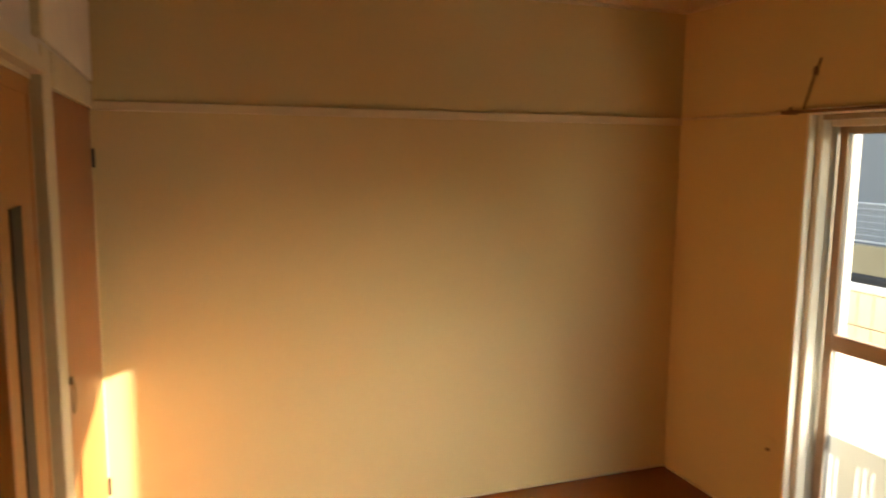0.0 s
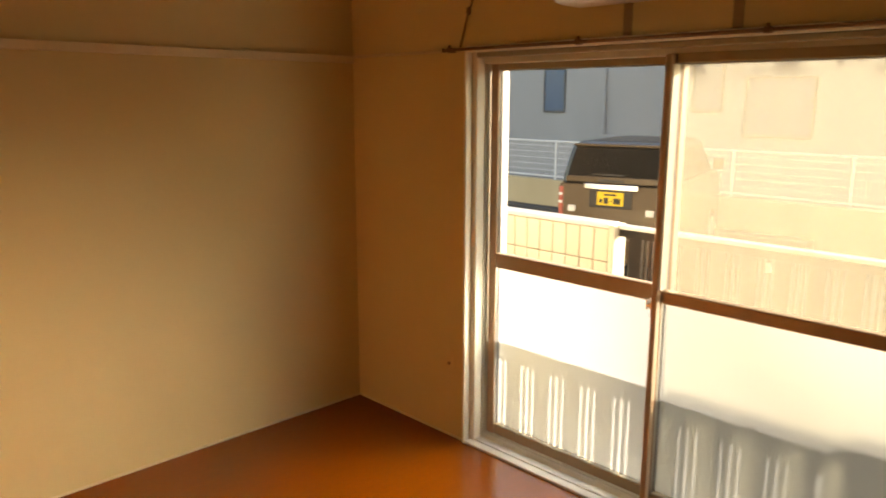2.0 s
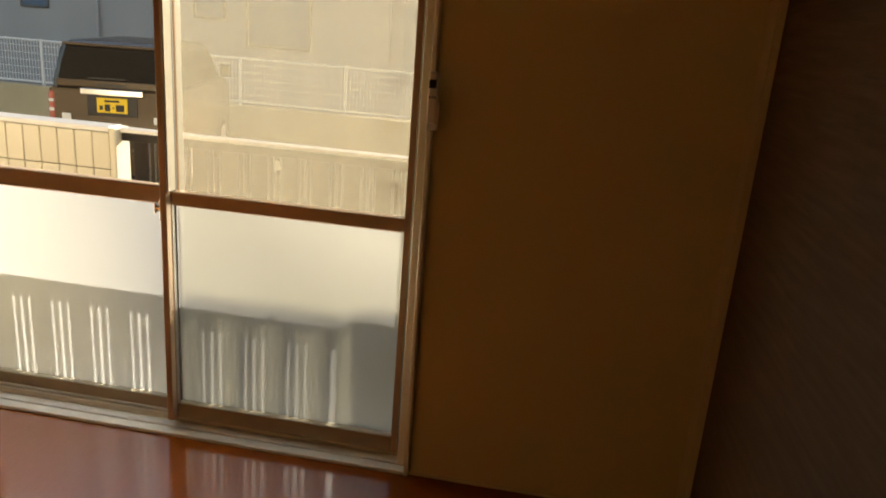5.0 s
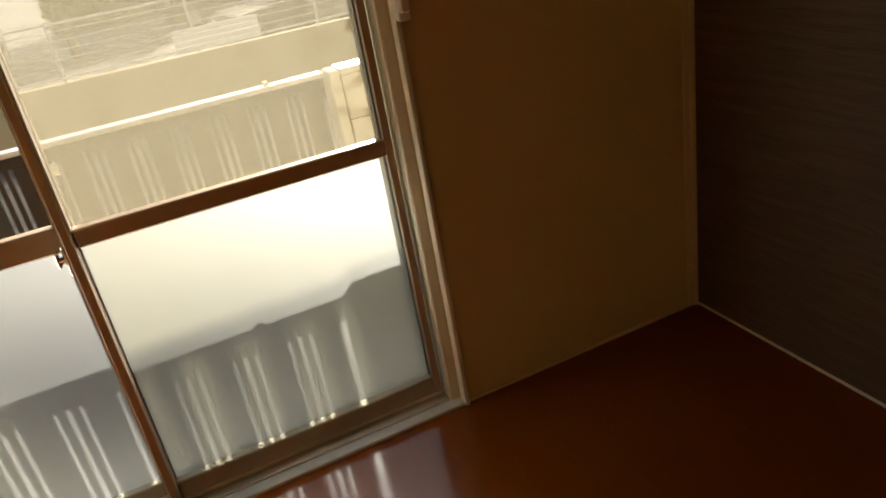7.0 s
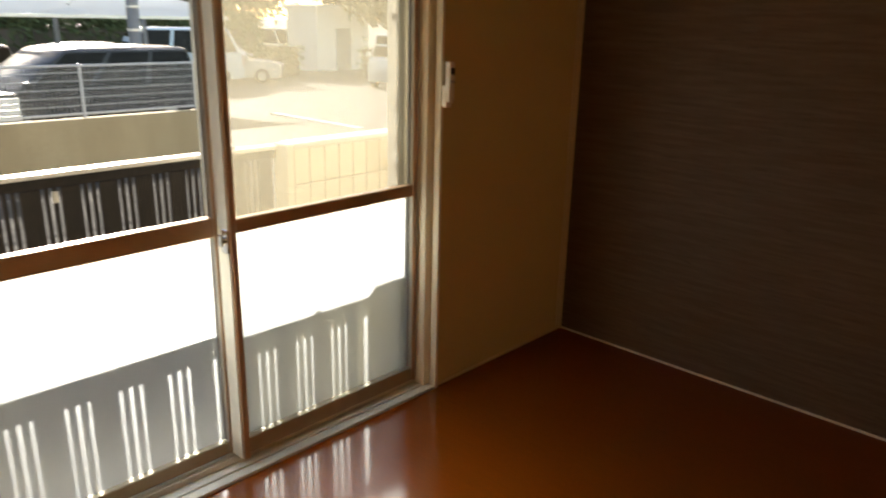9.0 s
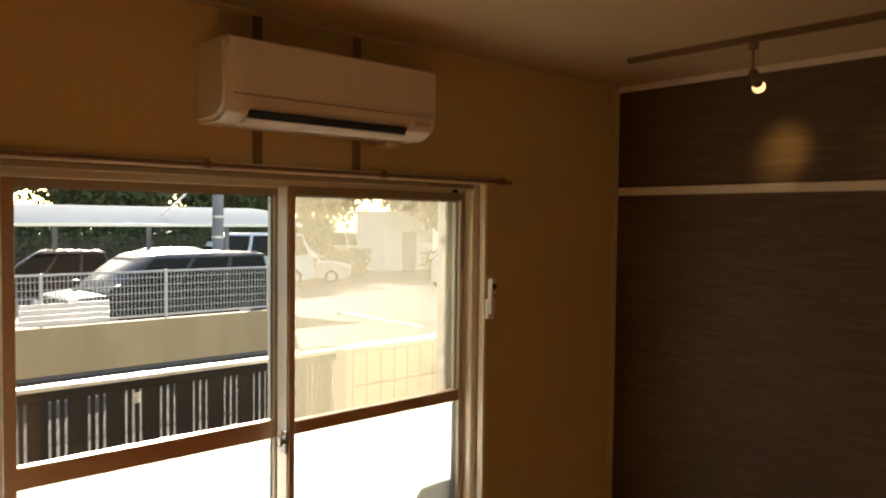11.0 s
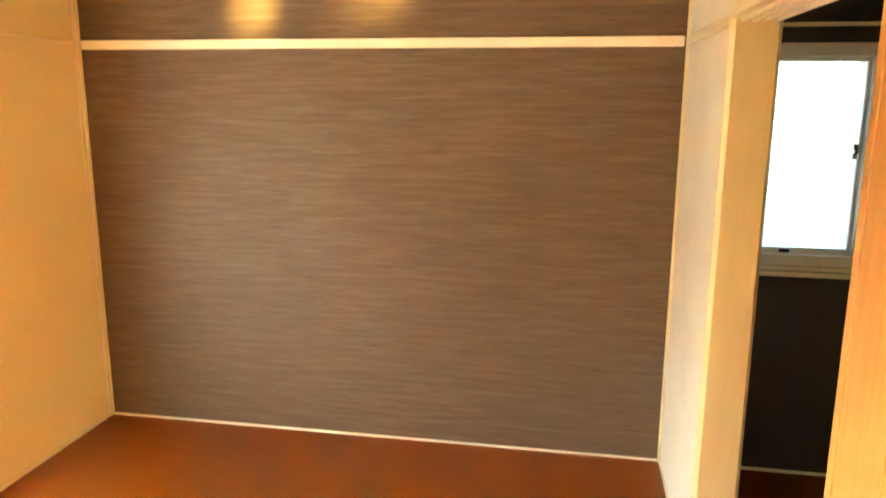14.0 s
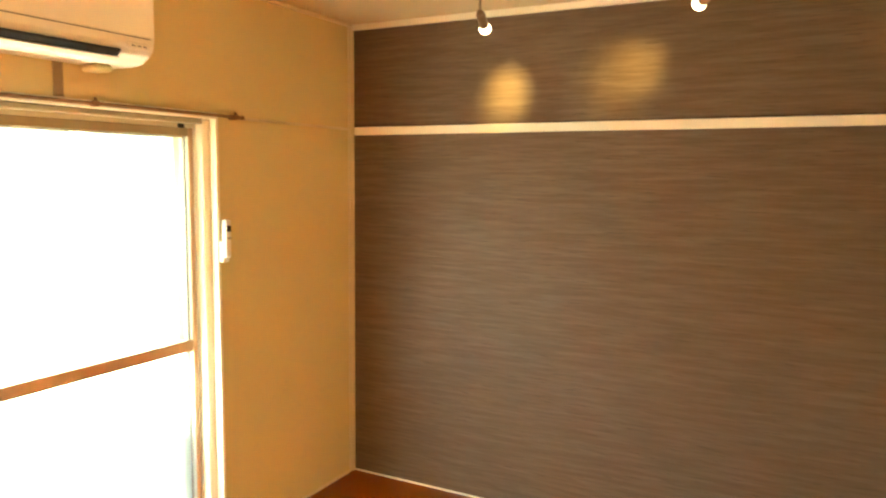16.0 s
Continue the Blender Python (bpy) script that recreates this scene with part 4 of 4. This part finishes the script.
    if plate:
        part("garnish", blocks(((-0.34, -L / 2 - 0.022, zb - 0.075), (0.34, -L / 2 + 0.01, zb - 0.005)), bevel=0.008), CHROME, ob, "chrome strip above the plate")
        part("recess", blocks(((-0.27, -L / 2 - 0.010, zb - 0.30), (0.27, -L / 2 + 0.01, zb - 0.075)), bevel=0.004), BLACK, ob)
        p = part("number_plate", blocks(((-0.165, -L / 2 - 0.022, zb - 0.265), (0.165, -L / 2 - 0.010, zb - 0.10)), bevel=0.003), PLATE, ob, "yellow number plate")
        for x0, x1, z0, z1 in ((-0.135, -0.10, -0.235, -0.185), (-0.08, -0.02, -0.245, -0.17), (0.0, 0.025, -0.215, -0.20), (0.04, 0.13, -0.245, -0.17), (-0.08, 0.08, -0.145, -0.122)):
            part("bar", blocks(((x0, -L / 2 - 0.0245, zb + z0), (x1, -L / 2 - 0.021, zb + z1))), PLATE_INK, p)
        for s in (-1, 1):
            part("reflector", blocks(((s * (hw - 0.19) - 0.05, -L / 2 - 0.030, zb - 0.37), (s * (hw - 0.19) + 0.05, -L / 2 - 0.01, zb - 0.29)), bevel=0.008), CLEAR_LAMP, ob)
        part("spoiler", blocks(((-hw + 0.13, (roof_rear - 0.5) * L - 0.035, H - 0.062), (hw - 0.13, (roof_rear - 0.5) * L + 0.12, H - 0.030)), bevel=0.010), paint, ob, "brown roof spoiler")
        part("tailgate_panel", blocks(((-hw + 0.10, -L / 2 - 0.014, zb + 0.004), (hw - 0.10, -L / 2 + 0.02, zb + 0.085)), bevel=0.010), paint, ob)
        part("tailgate_handle", blocks(((-0.16, -L / 2 - 0.020, zb + 0.020), (0.16, -L / 2 - 0.010, zb + 0.050)), bevel=0.004), BLACK, ob, "dark recessed handle")
        part("wiper", blocks(((-0.25, -L / 2 - 0.004, zb + 0.100), (0.15, -L / 2 + 0.03, zb + 0.115))), BLACK, ob)
    return ob


def on(x, y):
    return (x, y, ground_z(y))


car("mini_wagon", "dark brown boxy mini wagon seen from behind, yellow plate", on(-2.40, 7.02), 15, 3.3, 1.37, 1.71, 0.95, 0.80, 0.66, 0.05, 0.04, (0.075, 0.050, 0.026), 0.706, plate=True, cabin=(0.008, 0.006, 0.005))
car("people_carrier", "black people carrier parked beyond the wire fence", on(6.15, 12.9), 97, 4.45, 1.70, 1.64, 0.92, 0.84, 0.64, 0.06, 0.1, (0.016, 0.018, 0.022))
car("small_car", "silver hatchback in the sunny car park", on(15.9, 23.8), 232, 3.9, 1.66, 1.48, 0.9, 0.72, 0.52, 0.14, 0.1, (0.55, 0.54, 0.52))
car("delivery_van", "white delivery van at the far side of the car park", on(26.5, 36), 215, 4.2, 1.69, 1.95, 1.0, 0.88, 0.76, 0.03, 0.02, (0.72, 0.72, 0.70))
car("mini_van", "white mini van by the hedge", on(19.6, 18.2), 120, 3.35, 1.475, 1.85, 1.0, 0.92, 0.82, 0.03, 0.02, (0.72, 0.72, 0.70))
car("light_truck", "pale blue light truck beyond the carport", on(13.6, 23.6), 80, 4.4, 1.69, 1.98, 1.0, 0.90, 0.80, 0.10, 0.06, (0.50, 0.58, 0.64))
car("estate_car", "white estate car under the carport", on(9.4, 23.0), 60, 4.2, 1.68, 1.5, 0.9, 0.72, 0.54, 0.10, 0.1, (0.66, 0.68, 0.70))
car("estate_car", "dark estate car under the carport", on(6.0, 22.0), 75, 4.2, 1.68, 1.5, 0.9, 0.72, 0.54, 0.10, 0.1, (0.05, 0.035, 0.03))


# ------------------------------------------------------------------ carport, pole, shed, building, trees
def backlit_sheet():
    """Thin white plastic roofing that lets the sun glow through."""
    m = bpy.data.materials.new("white_plastic_roofing")
    m.use_nodes = True
    t = m.node_tree
    t.nodes.clear()
    out, mix, df, tl = (t.nodes.new("ShaderNodeOutputMaterial"), t.nodes.new("ShaderNodeMixShader"),
                        t.nodes.new("ShaderNodeBsdfDiffuse"), t.nodes.new("ShaderNodeBsdfTranslucent"))
    df.inputs[0].default_value, tl.inputs[0].default_value = (0.8, 0.8, 0.78, 1), (0.8, 0.81, 0.80, 1)
    co, nz, mr = t.nodes.new("ShaderNodeTexCoord"), t.nodes.new("ShaderNodeTexNoise"), t.nodes.new("ShaderNodeMapRange")
    nz.inputs["Scale"].default_value = 1.5
    mr.inputs[3].default_value, mr.inputs[4].default_value = 0.45, 0.7
    t.links.new(co.outputs["Object"], nz.inputs["Vector"])
    t.links.new(nz.outputs["Fac"], mr.inputs[0])
    t.links.new(mr.outputs[0], mix.inputs[0])
    t.links.new(df.outputs[0], mix.inputs[1])
    t.links.new(tl.outputs[0], mix.inputs[2])
    t.links.new(mix.outputs[0], out.inputs[0])
    return m


def carport():
    x0, x1, y0, y1 = 3.5, 12.2, 17.6, 22.6
    base = ground_z(18)
    ob = thing("carport", "long carport with a bright white curved roof", "carport", at=(0, 0, base))
    b = bmesh.new()
    n = 12
    up, dn = [], []
    for i in range(n + 1):
        y = y0 + (y1 - y0) * i / n
        z = 1.98 + 0.80 * math.sin(math.pi * (0.12 + 0.52 * i / n))
        up.append((y, z)), dn.append((y, z - 0.02))
    prism(b, up + dn[::-1], "x", x0, x1)
    part("roof", b, backlit_sheet(), ob, "white roof sheeting")
    part("gutter", blocks(((x0, y0 - 0.06, 2.19), (x1, y0 + 0.0, 2.28)), bevel=0.01), CAP, ob)
    for x in (x0 + 0.4, 6.4, 9.2, x1 - 0.3):
        b = blocks(((x - 0.06, y1 - 0.5, 0), (x + 0.06, y1 - 0.38, 2.3)), bevel=0.01)
        part("post", b, PIPE, ob)
    for x in (8.2,):
        b = bmesh.new()
        rod(b, (x, y0 + 0.8, 2.5), (x + 1.2, y0 + 1.6, 3.3), 0.035, 6)
        part("brace", b, CAP, ob)
    return ob


carport()
pole = thing("utility_pole", "grey concrete utility pole by the car park", "utility pole", at=on(8.3, 15.0))
b = bmesh.new()
rod(b, (0, 0, -0.1), (0, 0, 9.0), 0.145, 14, 0.115)
part("shaft", b, PIPE, pole, "", True)
for z in (1.9, 2.4):
    b = bmesh.new()
    rod(b, (0, 0, z), (0, 0, z + 0.05), 0.155, 14)
    part("band", b, CAP, pole)

shed = thing("storage_shed", "white storage shed with a flat roof", "shed", at=on(24.2, 28.4))
part("wall", blocks(((-1.6, -1.2, -0.1), (1.6, 1.2, 2.9)), bevel=0.02), ROOF_SHEET, shed)
part("roof", blocks(((-1.75, -1.35, 2.9), (1.75, 1.35, 3.05)), bevel=0.02), ROOF_SHEET, shed)
part("door", blocks(((-0.45, -1.23, 0.0), (0.45, -1.19, 2.0)), bevel=0.01), PIPE, shed)


def building():
    ob = thing("apartment_building", "grey stucco apartment house, its near side in shade", "building", at=on(0, 14))
    x0, x1 = -24.0, -0.6
    part("wall", blocks(((x0, 0, -0.3), (x1, 9, 6.2))), STUCCO, ob)
    part("roof", blocks(((x0 - 0.3, -0.35, 6.2), (x1 + 0.3, 9.3, 6.4)), bevel=0.02), PIPE, ob)
    z = -ground_z(14)
    wins = [(-9.74, -9.11, 1.29, 2.36), (-11.68, -11.15, 1.36, 2.22), (-5.4, -4.75, 1.35, 2.6), (-4.15, -2.75, 0.82, 2.02),
            (-15.5, -14.3, 1.2, 2.4), (-9.6, -8.4, 4.0, 5.1), (-4.2, -2.8, 4.0, 5.1), (-13.5, -12.2, 4.0, 5.1)]
    for a, c, z0, z1 in wins:
        z0, z1 = z0 + z, z1 + z
        w = part("window", blocks(((a - 0.05, -0.03, z0 - 0.05), (a, 0.02, z1 + 0.05)), ((c, -0.03, z0 - 0.05), (c + 0.05, 0.02, z1 + 0.05)),
                 ((a, -0.03, z1), (c, 0.02, z1 + 0.05)), ((a, -0.04, z0 - 0.06), (c, 0.02, z0)), bevel=0.006), DARK_FRAME, ob, "dark framed window")
        part("pane", blocks(((a, -0.012, z0), (c, -0.004, z1))), BLUE_GLASS, w)
    d = part("door", blocks(((-11.95, -0.04, 0.0), (-11.05, 0.0, 1.74)), bevel=0.01), ROOF_SHEET, ob, "pale entrance door")
    for x in (-7.80, -0.9):
        b = bmesh.new()
        rod(b, (x, -0.05, 1.46), (x, -0.05, 6.2), 0.030, 10)
        part("downpipe", b, PIPE, ob)
    part("meter_box", blocks(((-7.90, -0.10, 1.36), (-6.9, 0, 1.45)), bevel=0.01), STUCCO, ob)
    part("cornice", blocks(((x0, -0.03, 3.4 + 0.1), (x1, 0.0, 3.62)), bevel=0.005), STUCCO, ob)
    return ob


building()


def tree(name, label, place, height, spread, leaves, material, seed, trunk_share=0.35):
    """A tapered trunk, forking limbs and a ragged crown of small leaf clumps."""
    rng = random.Random(seed)
    ob = thing(name, label, "tree", at=place)
    b = bmesh.new()
    top = height * trunk_share
    p, r = Vector((0, 0, -0.1)), 0.035 * height
    for i in range(4):
        q = Vector((rng.uniform(-0.12, 0.12), rng.uniform(-0.12, 0.12), top * (i + 1) / 4))
        rod(b, p, q, r, 8, r * 0.85)
        p, r = q, r * 0.85
    tips = []
    for i in range(9):
        a = i * 2.4 + rng.uniform(-0.3, 0.3)
        reach = spread * rng.uniform(0.45, 0.95)
        mid = p + Vector((math.cos(a) * reach * 0.5, math.sin(a) * reach * 0.5, (height - top) * rng.uniform(0.2, 0.45)))
        end = p + Vector((math.cos(a) * reach, math.sin(a) * reach, (height - top) * rng.uniform(0.4, 0.95)))
        rod(b, p, mid, r * 0.55, 6, r * 0.35)
        rod(b, mid, end, r * 0.35, 5, r * 0.1)
        tips += [mid, end, (mid + end) / 2, end.lerp(Vector((0, 0, height)), 0.4)]
    part("trunk", b, BARK, ob)
    verts, faces = [], []
    for i in range(leaves):
        c = rng.choice(tips) + Vector([rng.gauss(0, spread * 0.20) for _ in range(2)] + [rng.gauss(0, height * 0.07)])
        s = rng.uniform(0.11, 0.25) * (height / 6) ** 0.5
        u = Vector([rng.gauss(0, 1) for _ in range(3)]).normalized()
        v = u.cross(Vector([rng.gauss(0, 1) for _ in range(3)])).normalized()
        k = len(verts)
        verts += [tuple(c - u * s), tuple(c + v * s * 0.55), tuple(c + u * s), tuple(c - v * s * 0.55)]
        faces.append((k, k + 1, k + 2, k + 3))
    me = bpy.data.meshes.new("crown")
    me.from_pydata(verts, [], faces)
    me.materials.append(material)
    o = new("crown", me)
    o.parent = ob
    return ob


tree("broadleaf_tree", "dark green broadleaf tree behind the carport", on(5.5, 37.5), 6.2, 3.6, 15000, LEAF, 3)
tree("broadleaf_tree", "dark green broadleaf tree behind the carport", on(12.6, 38.0), 6.4, 3.8, 15000, LEAF, 4)
tree("broadleaf_tree", "dark green broadleaf tree behind the carport", on(19.8, 39.0), 6.2, 3.8, 15000, LEAF, 5)
tree("broadleaf_tree", "dry olive tree at the edge of the car park", on(26.0, 39.5), 6.6, 3.8, 12000, DRY_LEAF, 6)
tree("broadleaf_tree", "dry olive tree at the edge of the car park", on(34.0, 38.0), 6.8, 4.0, 12000, DRY_LEAF, 16)
tree("broadleaf_tree", "dry olive tree at the edge of the car park", on(41.0, 36.0), 6.6, 4.0, 12000, DRY_LEAF, 17)
tree("broadleaf_tree", "dry olive tree at the edge of the car park", on(25.5, 24.0), 5.6, 2.8, 9000, DRY_LEAF, 7)
tree("broadleaf_tree", "dry olive tree beside the apartment house", on(1.2, 20.5), 5.2, 1.8, 6000, DRY_LEAF, 8)


def hedge(x, y, lx, ly, h, seed, material=DRY_LEAF, label="clipped olive hedge at the edge of the car park", count=3600):
    rng = random.Random(seed)
    ob = thing("hedge", label, "hedge", at=on(x, y))
    part("stems", blocks(((-lx / 2 + 0.2, -ly / 2 + 0.2, -0.05), (lx / 2 - 0.2, ly / 2 - 0.2, h * 0.7)), bevel=0.1), BARK, ob)
    verts, faces = [], []
    for i in range(count):
        c = Vector((rng.uniform(-lx / 2, lx / 2), rng.uniform(-ly / 2, ly / 2), h * rng.random() ** 0.6 + rng.gauss(0, 0.04)))
        s = rng.uniform(0.04, 0.09) * (1.6 if h > 2 else 1.0)
        u = Vector([rng.gauss(0, 1) for _ in range(3)]).normalized()
        v = u.cross(Vector([rng.gauss(0, 1) for _ in range(3)])).normalized()
        k = len(verts)
        verts += [tuple(c - u * s), tuple(c + v * s * 0.6), tuple(c + u * s), tuple(c - v * s * 0.6)]
        faces.append((k, k + 1, k + 2, k + 3))
    me = bpy.data.meshes.new("foliage")
    me.from_pydata(verts, [], faces)
    me.materials.append(material)
    o = new("foliage", me)
    o.parent = ob


hedge(18.6, 25.5, 3.2, 1.2, 1.2, 11)
hedge(22.5, 21.5, 3.4, 1.4, 1.2, 12)
for n, x in enumerate((3.0, 8.6, 14.2, 19.8)):
    hedge(x, 31.5 + 0.3 * n, 5.8, 1.6, 2.7, 20 + n, LEAF, "tall dark green hedge behind the carport", 9000)
